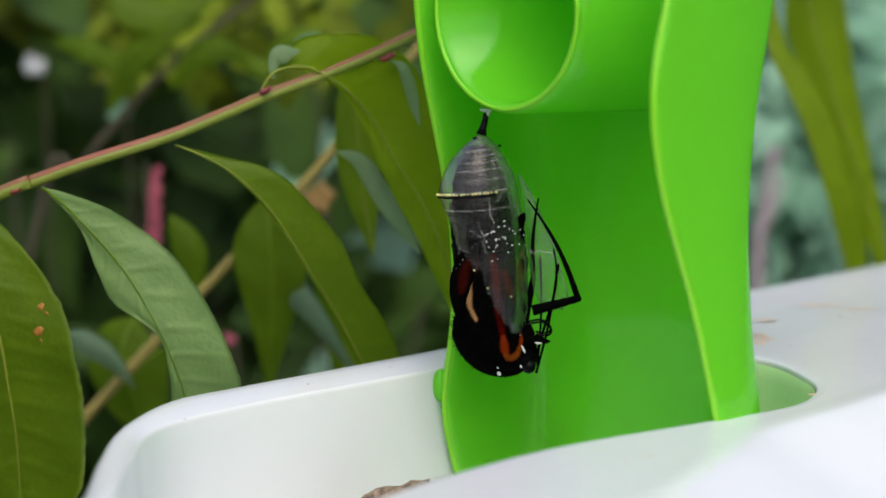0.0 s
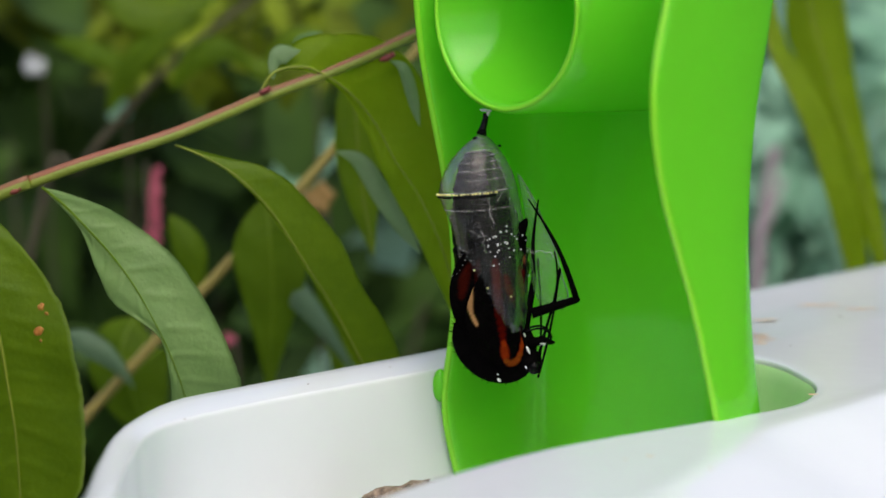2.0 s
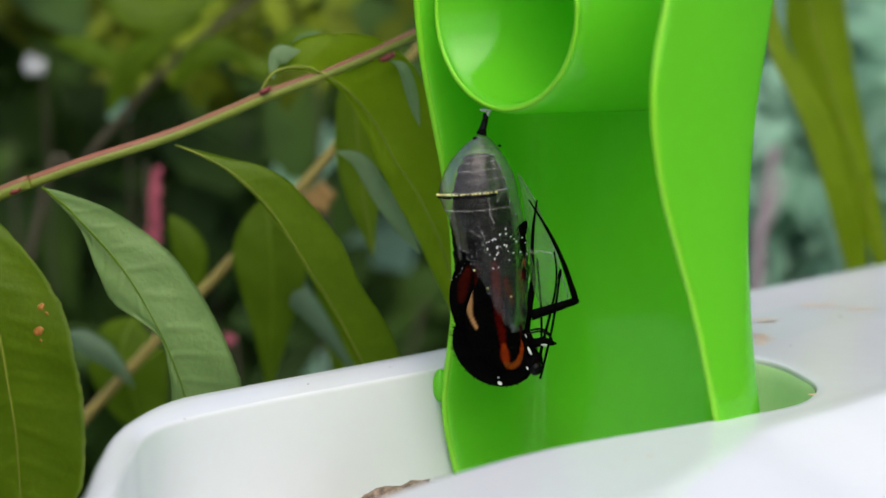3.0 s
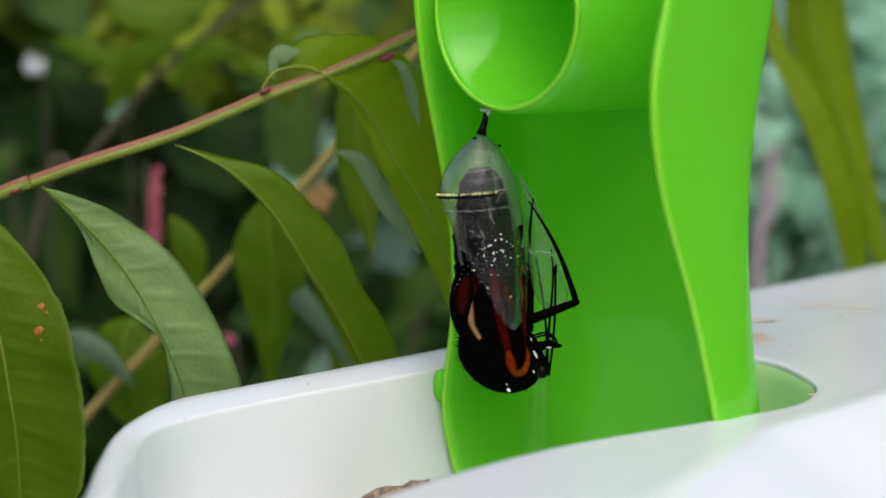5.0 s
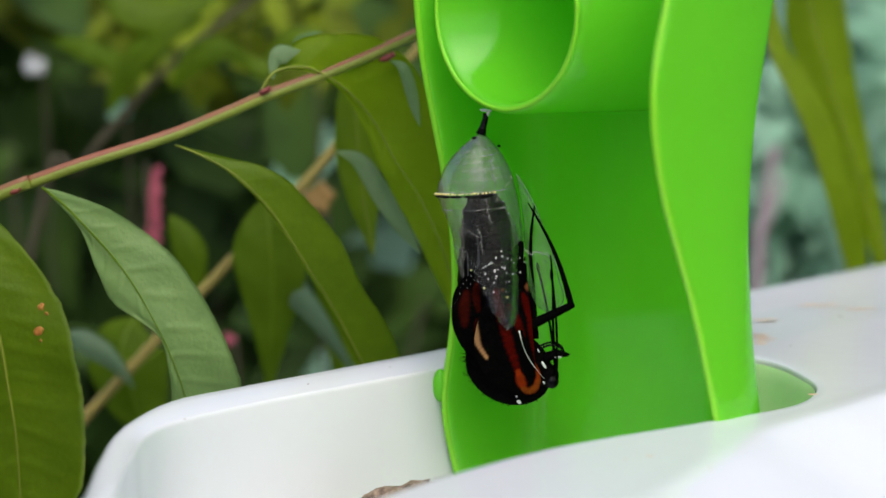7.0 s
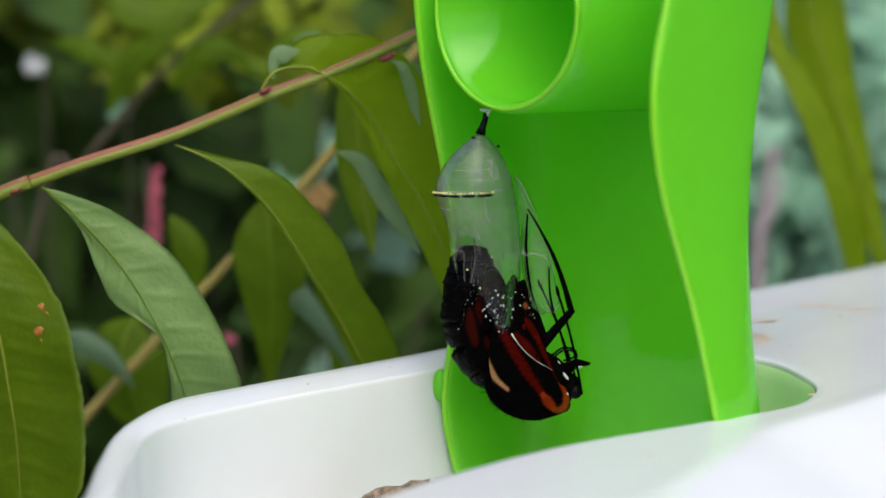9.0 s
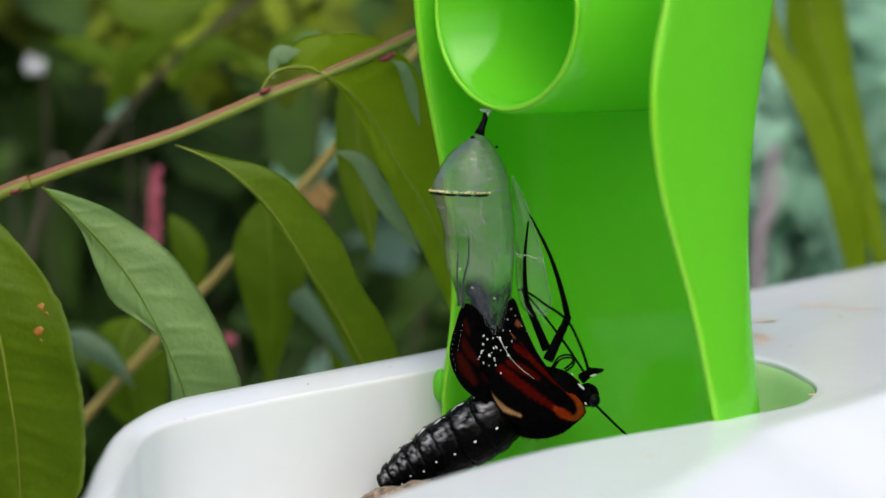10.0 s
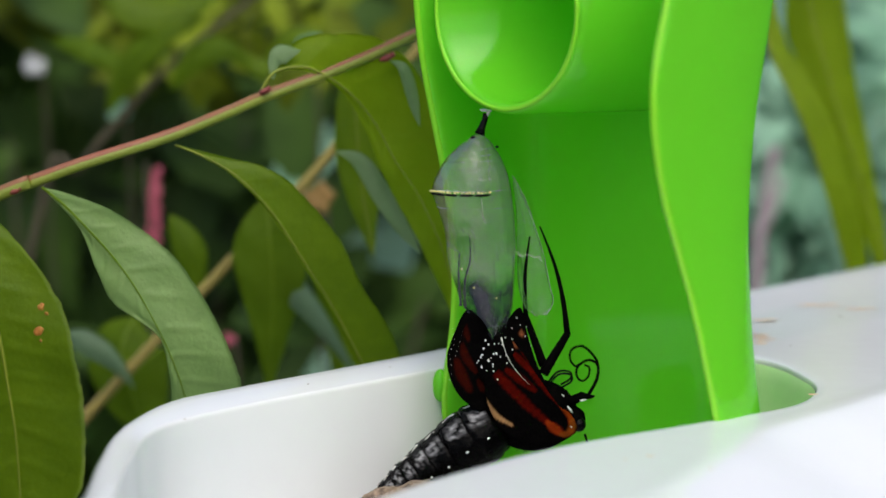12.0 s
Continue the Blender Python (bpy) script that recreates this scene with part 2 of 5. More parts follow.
def planter():
    pot = thing("planter", (40, 10, -600), "glossy white moulded plastic planter with a deep slot", "planter")
    inner = [(60, -12), (47, -25), (35, -26.7), (22, -26.9), (5, -27.5), (-12, -27.8), (-27, -26.6), (-37, -22.6), (-47.5, -12.4), (-59.5, 0.8),
             (-69, 12), (-66, 23), (-50, 29.5), (-26, 27), (-3, 26.6), (24, 31.4), (40, 33.8), (52, 30), (60, 22), (66.5, 8)]
    outer = [(230, -36), (120, -38), (60, -37.5), (30, -37), (5, -37), (-10, -37), (-24, -36), (-39.5, -27), (-52, -14.6), (-65, 0.2),
             (-79, 15), (-86, 40), (-70, 75), (-30, 95), (10, 105), (70, 105), (130, 95), (200, 70), (240, 40), (250, 5)]
    ci = catmull([(*p, 0) for p in inner], 10, True)
    co = catmull([(*p, 0) for p in outer], 10, True)
    n = len(ci)

    def shifted(c, d):
        """The outline c moved outwards by d."""
        res = []
        for i in range(n):
            t = (c[(i + 1) % n] - c[i - 1]).normalized()
            res.append(c[i] + Vector((-t.y, t.x, 0)) * -d)
        return res
    sgn = 1 if (shifted(ci, 1)[50] - ci[50]).dot(co[50] - ci[50]) > 0 else -1
    rows = []

    def ring(c, z, swell=0.0, lean=0.0):
        rows.append([uw(p.x, p.y, z + 0.6 - lean * min(max(-p.y / 20, 0), 1) - swell * dip(p.x, p.y)) for p in c])
    mid = sum(ci, Vector()) / n
    for k in (0.02, 0.5, 0.93):
        ring([mid + (p - mid) * k for p in ci], -50)
    ring(shifted(ci, -1.2 * sgn), -49)
    for z in (-46, -40, -34, -29):
        ring(shifted(ci, -0.03 * (z + 29) * -sgn), z)
    for d, z in ((0.0, -25.75), (0.06, -25.3), (0.2, -25.08), (0.4, -25)):
        ring(shifted(ci, d * sgn), z, 1, 0.9)
    a, b = shifted(ci, 0.4 * sgn), shifted(co, -1.8 * sgn)
    for k in [0.015 * q for q in range(1, 24)] + [0.4, 0.5, 0.7, 1.0]:
        ring([p + (q - p) * k for p, q in zip(a, b)], -25 + 0.15 * math.sin(k * 3.1), 1, 0.9 * (1 - k))
    for d, z, f in ((-1.2, -25.15, 1), (-0.5, -25.8, 1), (-0.1, -27, 1), (0, -29, 1), (-1, -60, 0.8), (-4, -140, 0), (-14, -400, 0), (-22, -600, 0)):
        ring(shifted(co, d * sgn), z, f)
    bm = bmesh.new()
    vs = grid(bm, rows, closed=True)
    bm.faces.new(vs[0])
    bm.faces.new(vs[-1])
    part("body", bm, WHITE, pot)
    rng = random.Random(4)
    for cx, cy, r, k in STAINS:
        bm = bmesh.new()

        def on_top(x, y, up):
            return Vector((x, y, up - 24.4 - dip((x + y) / R2, (x - y) / R2)))
        c = on_top(cx, cy, 0.03)
        outline = []
        for i in range(18):
            t = 2 * math.pi * i / 18
            rr = r * rng.uniform(0.45, 1.1)
            outline.append(on_top(cx + math.cos(t) * rr * k, cy + math.sin(t) * rr, 0.02))
        vs = [bm.verts.new(p) for p in outline]
        vt = [bm.verts.new(c + (p - c) * 0.5 + Vector((0, 0, 0.07))) for p in outline]
        for i in range(18):
            bm.faces.new((vs[i], vs[(i + 1) % 18], vt[(i + 1) % 18], vt[i]))
        bm.faces.new(vt)
        part("stain", bm, DIRT, pot, "dried brown dirt stain")
    for x, y, z, q in SPECKS:
        bm = bmesh.new()
        ball(bm, (x, y, z), (q, q, q * 0.7), 1)
        part("speck", bm, BARK, pot, "dark speck of dirt")
    return pot


SPECKS = [(-3.4, 35.2, -36.2, 0.143), (-10.1, 28.7, -28.4, 0.117), (-21.3, 20.3, -24.4, 0.13), (-37.7, -4.8, -24.4, 0.117), (-8.7, 34.0, -24.4, 0.13), (60.4, 53.0, -24.4, 0.163), (74.8, 58.4, -24.4, 0.163), (74.7, 82.8, -24.4, 0.195)]
STAINS = [(56.7, 63.9, 0.5, 3.6), (56.2, 61.5, 0.8, 3.0), (56.9, 59.3, 0.6, 4.2), (55.5, 57.2, 0.9, 2.4), (55.6, 54.6, 0.5, 3.4), (60.1, 78.5, 1.2, 3.0), (28.0, -27.6, 0.7, 1.5), (32.1, -34.5, 0.42, 1.2), (35.4, -34.4, 0.42, 1.1),
          (57.0, 12.5, 0.6, 1.6), (73.0, 95.5, 1.0, 5.0), (80.0, 91.0, 0.8, 5.0), (24.5, -29.5, 0.3, 1.8)]
planter()


# ---- green plastic tower in the slot ----
def tower():
    tw = thing("planter_tower", uw(30, 5, -49), "bright green plastic tower with spout, set in a white planter", "planter part")
    zs = np.array([-50, -43, -35, -29, -20, -11, -1, 9, 17.5, 27, 36, 60, 80])
    ua = np.array([30, 28.2, 25.5, 24.9, 27.1, 27.8, 27.1, 24.9, 22.5, 20, 18.8, 18, 18])
    zb = np.array([-50, -35, -24.4, -16.7, -8.1, -0.4, 5.4, 11.1, 17.4, 24.4, 30.5, 36.6, 60, 80])
    ub = np.array([30, 27.0, 24.3, 21.7, 18.9, 15.5, 12.8, 10.6, 9.1, 8.4, 9.5, 11.6, 15.4, 17])
    zc = np.array([-50, -26.7, -13.8, -5.2, 3.2, 11.6, 19.8, 28, 36.2, 60, 80])
    uc = np.array([42, 37.1, 34.5, 33.5, 32.9, 33.2, 34.1, 36.1, 37.9, 41.5, 42])

    def soft(z, xs, ys):
        k = [np.interp(z + d, xs, ys) for d in (-5, -2.5, 0, 2.5, 5)]
        return (k[0] + 2 * k[1] + 3 * k[2] + 2 * k[3] + k[4]) / 9
    rows = []
    for z in np.linspace(-49.5, 78, 70):
        a, b, c = soft(z, zs, ua), soft(z, zb, ub), soft(z, zc, uc)
        # closed section: inside of the channel first, then round the outside
        loop = [(a - 0.3, -24.6), (a + 0.8, -23.6), (a + 9, -23), (41.5, -22.5), (44, -19), (44, 0), (43, 18), (36, 27), (b + 8, 29.6),
                (b + 0.8, 30.9), (b - 0.5, 31.6), (b - 0.4, 32.6), (b + 1.2, 33.1), ((b + c) / 2, 33.2), (c - 2, 32.2), (c, 30.5), (c + 3, 26), (46, 18), (47, 0), (47, -20),
                (43.5, -25.2), (a + 9, -25.8), (a + 0.8, -26.2), (a - 0.3, -25.5)]
        p = [Vector((*q, 0)) for q in loop]
        for _ in range(2):
            p = [v for i in range(len(p)) for v in (p[i] * 0.75 + p[(i + 1) % len(p)] * 0.25, p[i] * 0.25 + p[(i + 1) % len(p)] * 0.75)]
        rows.append([uw(q.x, q.y, z) for q in p])
    bm = bmesh.new()
    vs = grid(bm, rows, closed=True)
    bm.faces.new(vs[0])
    bm.faces.new(vs[-1])
    part("shell", bm, GREEN, tw)
    # spout: a slanting round tube, its mouth facing along -u
    bm = bmesh.new()
    rows = []
    n = 64
    cz = 34.3

    def mouth(r, s, du):
        u0 = 19.3 + du
        return [uw(u0 + s, -5.6 + r * math.cos(t) + 0.62 * s, cz + r * 1.02 * math.sin(t) + 0.02 * s) for t in (2 * math.pi * k / n for k in range(n))]
    for r, s, du in ((15.7, 18, 0), (15.7, 12, 0), (15.65, 4, 0), (15.6, 0.8, 0), (15.5, 0.2, 0), (15.2, -0.3, 0), (14.4, -0.4, 0), (14.0, 0.0, 0), (13.8, 1.0, 0), (13.6, 8, 0), (13.4, 20, 0), (13.2, 24.5, 0), (0.5, 25.3, 0)):
        rows.append(mouth(r, s, du))
    grid(bm, rows, closed=True)
    part("spout", bm, GREEN, tw)
    # rounded lips along the two front edges, coloured as if light shows through
    for w0, xs, ys in ((32.1, zb, ub), (-24.9, zs, ua)):
        bm = bmesh.new()
        tube(bm, [uw(soft(z, xs, ys) + 0.1, w0, z) for z in np.linspace(-49, 77, 60)], 0.62, 10)
        part("lip", bm, GREEN_EDGE_GLOW, tw)
    bm = bmesh.new()
    ring = mouth(14.75, -0.2, 0)
    tube(bm, ring[n // 4:] + ring[:n // 4 + 1], 0.42, 10)
    part("spout_lip", bm, GREEN_EDGE_GLOW, tw)
    # added skirt that fills the slot's end; its colour imitates green bounce light
    bm = bmesh.new()
    bounce_skirt = catmull([(36, 31, 0), (42, 32, 0), (51.5, 29, 0), (59, 21.5, 0), (65, 8, 0), (59, -11, 0), (47, -23.5, 0)], 8)
    rows = []
    for kk, z in ((0.3, -39), (0.6, -37.5), (0.8, -35), (0.9, -32), (0.96, -29), (0.99, -27.2), (1.02, -25.8), (1.05, -25.15)):
        rows.append([uw(44 + (q.x - 44) * kk, 8 + (q.y - 8) * kk, z) for q in bounce_skirt])
    grid(bm, rows)
    part("bounce_skirt", bm, GREEN_BOUNCE, tw, "added pale green skirt standing in for green bounce light")
    # foot lug in the notch of the planter
    bm = bmesh.new()
    ball(bm, uw(25.5, -26.1, -28.0), (1.3, 1.3, 2.8), 3)
    part("lug", bm, GREEN, tw)
    return tw


tower()


# ---- bark chip in the slot ----
def chip():
    bm = bmesh.new()
    ball(bm, (0, 0, 0), (1, 1, 1), 4)
    for v in bm.verts:
        d = 1 + 0.35 * noise.noise(v.co * 2.2) + 0.16 * noise.noise(v.co * 7) + 0.08 * noise.noise(v.co * 17)
        v.co = Vector((v.co.x * 8.5, v.co.y * 5.5, v.co.z * 3.2)) * d
    bm.transform(Matrix.Translation((-7.59, 14, -42.79)) @ Matrix.Rotation(-0.25, 4, "Y"))
    t = thing("bark_chip", (-6, 14, -50), "rough brown bark chip lying in the planter slot", "bark")
    part("chip", bm, BARK, t)


chip()


# ---- branch with long leaves ----
def blade(name, parent, pts, half, material, turn=0.0, fold=0.25, ripple=0.04, rib=True, label="", fullness=1.15, seed=1, skew=0.0, rib_material=None, wavy=0.03, veins=0.035, left=None, right=None):
    """A long pointed leaf along the midrib pts; turn tips its face, fold lifts its two halves."""
    line = catmull(pts, 18 if rib else 8)
    n = len(line) - 1
    if left:
        wl = [v.x for v in catmull([(q, 0, 0) for q in left], 18 if rib else 8)]
        wr = [v.x for v in catmull([(q, 0, 0) for q in right], 18 if rib else 8)]
    rows = []
    cols = 12 if rib else 5
    side0 = None
    for i, p in enumerate(line):
        t = (line[min(i + 1, n)] - line[max(i - 1, 0)]).normalized()
        face = Vector((0, -1, 0.14))
        side = t.cross(face).normalized()
        if side0 and side.dot(side0) < 0:
            side = -side
        side0 = side
        nor = side.cross(t)
        side = side * math.cos(turn) + nor * math.sin(turn)
        nor = side.cross(t)
        s = i / n
        vein = veins * half if rib else 0
        w = half * (math.sin(math.pi * min(s * 1.02, 1) ** 0.82) ** fullness + 0.015)
        row = []
        for k in range(-cols, cols + 1):
            q = k / cols
            if left:
                w = max(wl[i] if q > 0 else wr[i], 0.08)
            wob = ripple * half * (math.sin(s * 23 + 5 * q + seed) + 0.7 * noise.noise((s * 9, q * 2, seed)))
            row.append(p + side * (w * q * (1 + (skew if q > 0 else -skew)) * (1 + 0.03 * noise.noise((s * 40, 3 * q, seed)) + wavy * noise.noise((s * 9, q * 1.5, seed + 5)))) + nor * (vein * max(0, math.cos(2 * math.pi * (s * 13 - abs(q) * 0.9))) ** 8 * (1 - abs(q)) * min(1, 5 * abs(q)) - fold * w * abs(q) ** 1.3 + wob * abs(q)))
        rows.append(row)
    bm = bmesh.new()
    top = grid(bm, rows)
    bmesh.ops.solidify(bm, geom=bm.faces[:], thickness=0.22)
    leaf = part(name, bm, material, parent, label)
    if rib:
        bm = bmesh.new()
        tube(bm, [p + Vector((0, -0.14, 0)) for p in line[:-2]], [max(half * 0.042 * (1 - i / n), 0.12) for i in range(n - 1)], 6)
        part("midrib", bm, rib_material or RIB, leaf)
    return leaf


def branch():
    br = thing("leafy_branch", (-190, 60, -600), "reddish green branch with long drooping willow-like leaves", "branch")
    line = catmull([(-190, 60, -602), (-182, 58, -300), (-165, 52, -90), (-125, 45, -18), (-73.76, 42, 3.3), (-69.21, 43, 4.9), (-59.87, 44, 8.2), (-46.15, 48, 12.4), (-37.09, 53, 15.85), (-31.13, 57, 18.3), (-23.0, 60, 21.2), (-13.26, 63, 25.0), (-4.38, 66, 29.0), (7.57, 69, 34.3)], 6)
    bm = bmesh.new()
    tube(bm, line, [2.6 - 1.55 * min(i / 26, 1) - 0.2 * i / len(line) for i in range(len(line))], 12)
    part("stem", bm, STEM, br)
    bm = bmesh.new()
    tube(bm, [p + Vector((-0.15, -0.1, 0.5)) for p in line[22:]], [0.8 - 0.22 * i / len(line) for i in range(len(line) - 22)], 10)
    part("stem_flush", bm, STEM_RED, br, "red upper side of the stem")
    for c, q in (((-71.2, 41.6, 3.9), 1.0), ((-30.73, 56, 19.6), 0.9), ((-9.84, 61, 25.0), 1.15)):
        bm = bmesh.new()
        ball(bm, c, (1.1 * q, 0.9 * q, 0.55 * q), 3, Matrix.Rotation(-0.4, 4, "Y"))
        ball(bm, Vector(c) + Vector((0.9 * q, -0.3, 0.5 * q)), (0.45 * q, 0.4 * q, 0.5 * q), 2)
        part("bud", bm, NODE_RED, br, "dark red bud")
    blade("leaf", br, [(-66.68, 42, 4.44), (-63.27, 41, 1.91), (-59.25, 40, -1.93), (-54.86, 40, -6.95), (-51.06, 39, -12.03), (-46.85, 38, -19.66), (-44.42, 38, -25.68), (-42.5, 39, -32.63), (-40.84, 40, -40.14), (-39.65, 41, -48.23)], 6.2, LEAF_PALE, 0.0, 0.12, 0.05, seed=2, rib_material=LEAF_DARK, wavy=0.05, veins=0.075,
          left=[0.09, 0.56, 1.11, 3.51, 4.61, 0.55, 1.29, 2.95, 3.23, 0.09], right=[0.09, 2.04, 4.62, 6.65, 8.29, 9.0, 9.37, 9.21, 6.47, 0.09])
    blade("leaf", br, [(-45.49, 50, 10.8), (-41.56, 49, 9.45), (-36.7, 48, 7.05), (-32.92, 48, 3.97), (-28.75, 49, -0.97), (-23.67, 51, -9.53), (-19.04, 54, -17.9), (-14.31, 57, -27.98), (-10.43, 59, -37.56), (-7.96, 60, -44.98)], 3.8, LEAF, 0.0, 0.15, 0.04, seed=3, wavy=0.05,
          left=[0.19, 0.28, 0.38, 0.47, 0.57, 0.57, 0.87, 1.16, 0.78, 0.1], right=[0.19, 0.57, 1.89, 4.26, 5.88, 7.15, 6.16, 6.79, 4.39, 0.1])
    blade("leaf", br, [(-31.39, 58, 19.59), (-29.11, 58, 22.72), (-24.87, 59, 23.64), (-21.02, 60, 22.41), (-16.22, 62, 18.85), (-11.86, 64, 13.24), (-8.39, 64, 6.74), (-4.42, 65, 0.59), (-0.91, 65, -7.01), (1.62, 66, -15.32), (3.46, 66, -25.61)], 6.6, LEAF_LIT, 0.0, 0.12, 0.03, seed=4, wavy=0.04,
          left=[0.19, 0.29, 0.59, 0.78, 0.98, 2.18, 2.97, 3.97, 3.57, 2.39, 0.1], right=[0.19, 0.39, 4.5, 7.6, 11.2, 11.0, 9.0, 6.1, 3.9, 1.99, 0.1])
    blade("leaf", br, [(-19.18, 72, 7.7), (-14.7, 72, 5.96), (-10.64, 72, -0.21), (-7.38, 72, -5.88), (-4.01, 72, -11.06)], 2.2, LEAF_SILVER, 0.0, 0.2, 0.03, rib=False, seed=8,
          left=[0.2, 1.82, 2.22, 1.62, 0.1], right=[0.2, 1.21, 1.42, 1.21, 0.1])
    blade("leaf", br, [(-9.33, 64, 24.37), (-7.4, 61, 23.4), (-6.0, 61, 20.6), (-4.9, 61, 16.8), (-4.1, 62, 13.0)], 1.2, LEAF_SILVER, 0.0, 0.3, 0.03, seed=5, rib=False,
          left=[0.1, 0.59, 0.99, 0.99, 0.1], right=[0.1, 1.19, 1.19, 0.79, 0.1])
    blade("leaf", br, [(-29.42, 58, 21.55), (-29.29, 57.6, 24.28), (-27.9, 57.4, 26.03), (-24.58, 57.6, 26.42)], 2.4, LEAF_SILVER, 0.0, 0.2, rib=False, seed=6,
          left=[0.25, 1.17, 2.14, 0.1], right=[0.25, 0.97, 1.56, 0.1])
    sick = blade("leaf", br, [(-80.34, 42, 3.69), (-78.37, 40, -1.75), (-75.93, 38, -9.97), (-73.78, 38, -19.47), (-72.96, 40, -28.5), (-72.31, 42, -37.69), (-72.27, 44, -49.02), (-72.62, 46, -60.58)], 12.0, LEAF, 0.0, 0.08, 0.03, seed=7, wavy=0.03,
                 left=[0.28, 2.77, 5.51, 7.35, 7.85, 7.43, 6.54, 0.09], right=[0.28, 4.16, 8.73, 11.21, 11.83, 11.52, 9.82, 0.09])
    tree = BVHTree.FromPolygons([v.co / U + BASE[br.name] for v in sick.data.vertices], [p.vertices[:] for p in sick.data.polygons])
    for c, q in (((-67.29, 37.5, -19.1), 0.85), ((-66.81, 37.5, -15.1), 0.6), ((-65.9, 37.5, -16.3), 0.35), ((-67.0, 37.5, -20.9), 0.3)):
        hit = tree.ray_cast(Vector(c) + Vector((0, -20, 0)), Vector((0, 1, 0)))[0]
        if hit:
            bm = bmesh.new()
            ball(bm, hit, (q, 0.22, q * 1.2), 3)
            for v in bm.verts:
                d = (v.co - hit) * (0.9 + 0.5 * noise.noise(v.co * 1.6))
                v.co = hit + d
            part("blight_spot", bm, BLIGHT, br, "orange blight spot")
    return br


branch()


def back_branch():
    br = thing("leafy_branch", (-150, 120, -600), "tan twig with soft olive leaves behind the planter", "branch")
    bm = bmesh.new()
    line = catmull([(-150, 120, -602), (-146, 121, -300), (-130.58, 122, -120.44), (-113.47, 124, -99.25), (-100.2, 126, -83.73), (-86.94, 128, -67.6), (-76.16, 130, -54.56), (-61.72, 132, -39.06), (-46.07, 134, -22.36), (-31.67, 136, -7.5), (-17.26, 138, 9.15), (-2.87, 140, 26.38)], 5)
    tube(bm, line, [1.5 - 0.5 * i / len(line) for i in range(len(line))], 10)
    part("stem", bm, TWIG, br)
    for pts, half, m, turn, s in (
            ([(-36.98, 128, -7.18), (-35.98, 126, -16.42), (-35.66, 126, -29.53), (-36.89, 128, -49.23)], 7.8, LEAF_DARK, 0.2, 11),
            ([(-67.31, 146, -35.41), (-69.93, 142, -42.19), (-66.82, 140, -54.3), (-64.55, 140, -64.35)], 9.4, LEAF_DARK, -0.3, 12),
            ([(-43.27, 130, -21.77), (-34.81, 128, -23.86), (-26.6, 128, -32.27), (-17.26, 130, -47.21)], 3.0, LEAF_GREY, 0.2, 13),
            ([(-17.89, 105, 22.14), (-17.28, 105, 13.31), (-16.46, 105, 2.18), (-15.17, 105, -7.9), (-13.65, 105, -16.69)], 4.4, LEAF, 0.1, 15),
            ([(-79.74, 126, -35.53), (-74.7, 124, -36.96), (-68.9, 124, -41.15), (-64.61, 126, -47.59)], 2.6, LEAF_GREY, 0.1, 16),
            ([(-58.67, 140, -12.23), (-54.89, 138, -18.07), (-53.18, 138, -24.18), (-52.97, 140, -34.36)], 3.6, LEAF_DARK, 0.1, 17),
            ([(-27.32, 142, -17.39), (-22.53, 142, -29.74), (-21.38, 142, -42.19), (-22.7, 142, -54.74)], 5.0, LEAF_DARK, 0.3, 18)):
        blade("leaf", br, pts, half, m, turn, 0.25, 0.03, seed=s, rib=half > 4, rib_material=LEAF if m is LEAF_DARK else RIB)


back_branch()


def far_branch():
    br = thing("leafy_branch", (-160, 250, -600), "yellow-green arching leaves on a thin branch among the shrubs", "branch")
    bm = bmesh.new()
    tube(bm, catmull([(-160, 250, -602), (-150, 250, -250), (-108.67, 244, -31.14), (-95.87, 242, -12.85), (-81.82, 240, 3.67), (-66.8, 240, 18.39), (-46.01, 240, 34.45)], 5), [1.6 - 0.03 * i for i in range(31)], 8)
    part("stem", bm, TWIG_DARK, br)
    for pts, half, s in (([(-87.44, 238, 2.35), (-81.73, 236, 14.2), (-72.06, 236, 22.93), (-60.55, 238, 27.22)], 4.2, 31), ([(-70.87, 236, 8.35), (-63.9, 234, 17.2), (-55.86, 234, 19.38), (-47.39, 236, 12.74)], 4.0, 32),
                         ([(-102.03, 240, 21.32), (-92.92, 238, 19.21), (-83.5, 238, 14.09), (-78.87, 240, 3.67)], 3.2, 33), ([(-89.93, 240, 35.9), (-78.07, 238, 28.68), (-66.35, 238, 30.13), (-53.29, 240, 37.35)], 5.5, 34),
                         ([(-53.55, 240, 18.39), (-46.25, 240, 13.99), (-38.8, 240, 22.78), (-29.98, 240, 22.78)], 3.0, 37)):
        blade("leaf", br, pts, half, LEAF if s in (34, 37) else LEAF_DARK, 0.3, 0.3, 0.03, rib=False, seed=s)


far_branch()


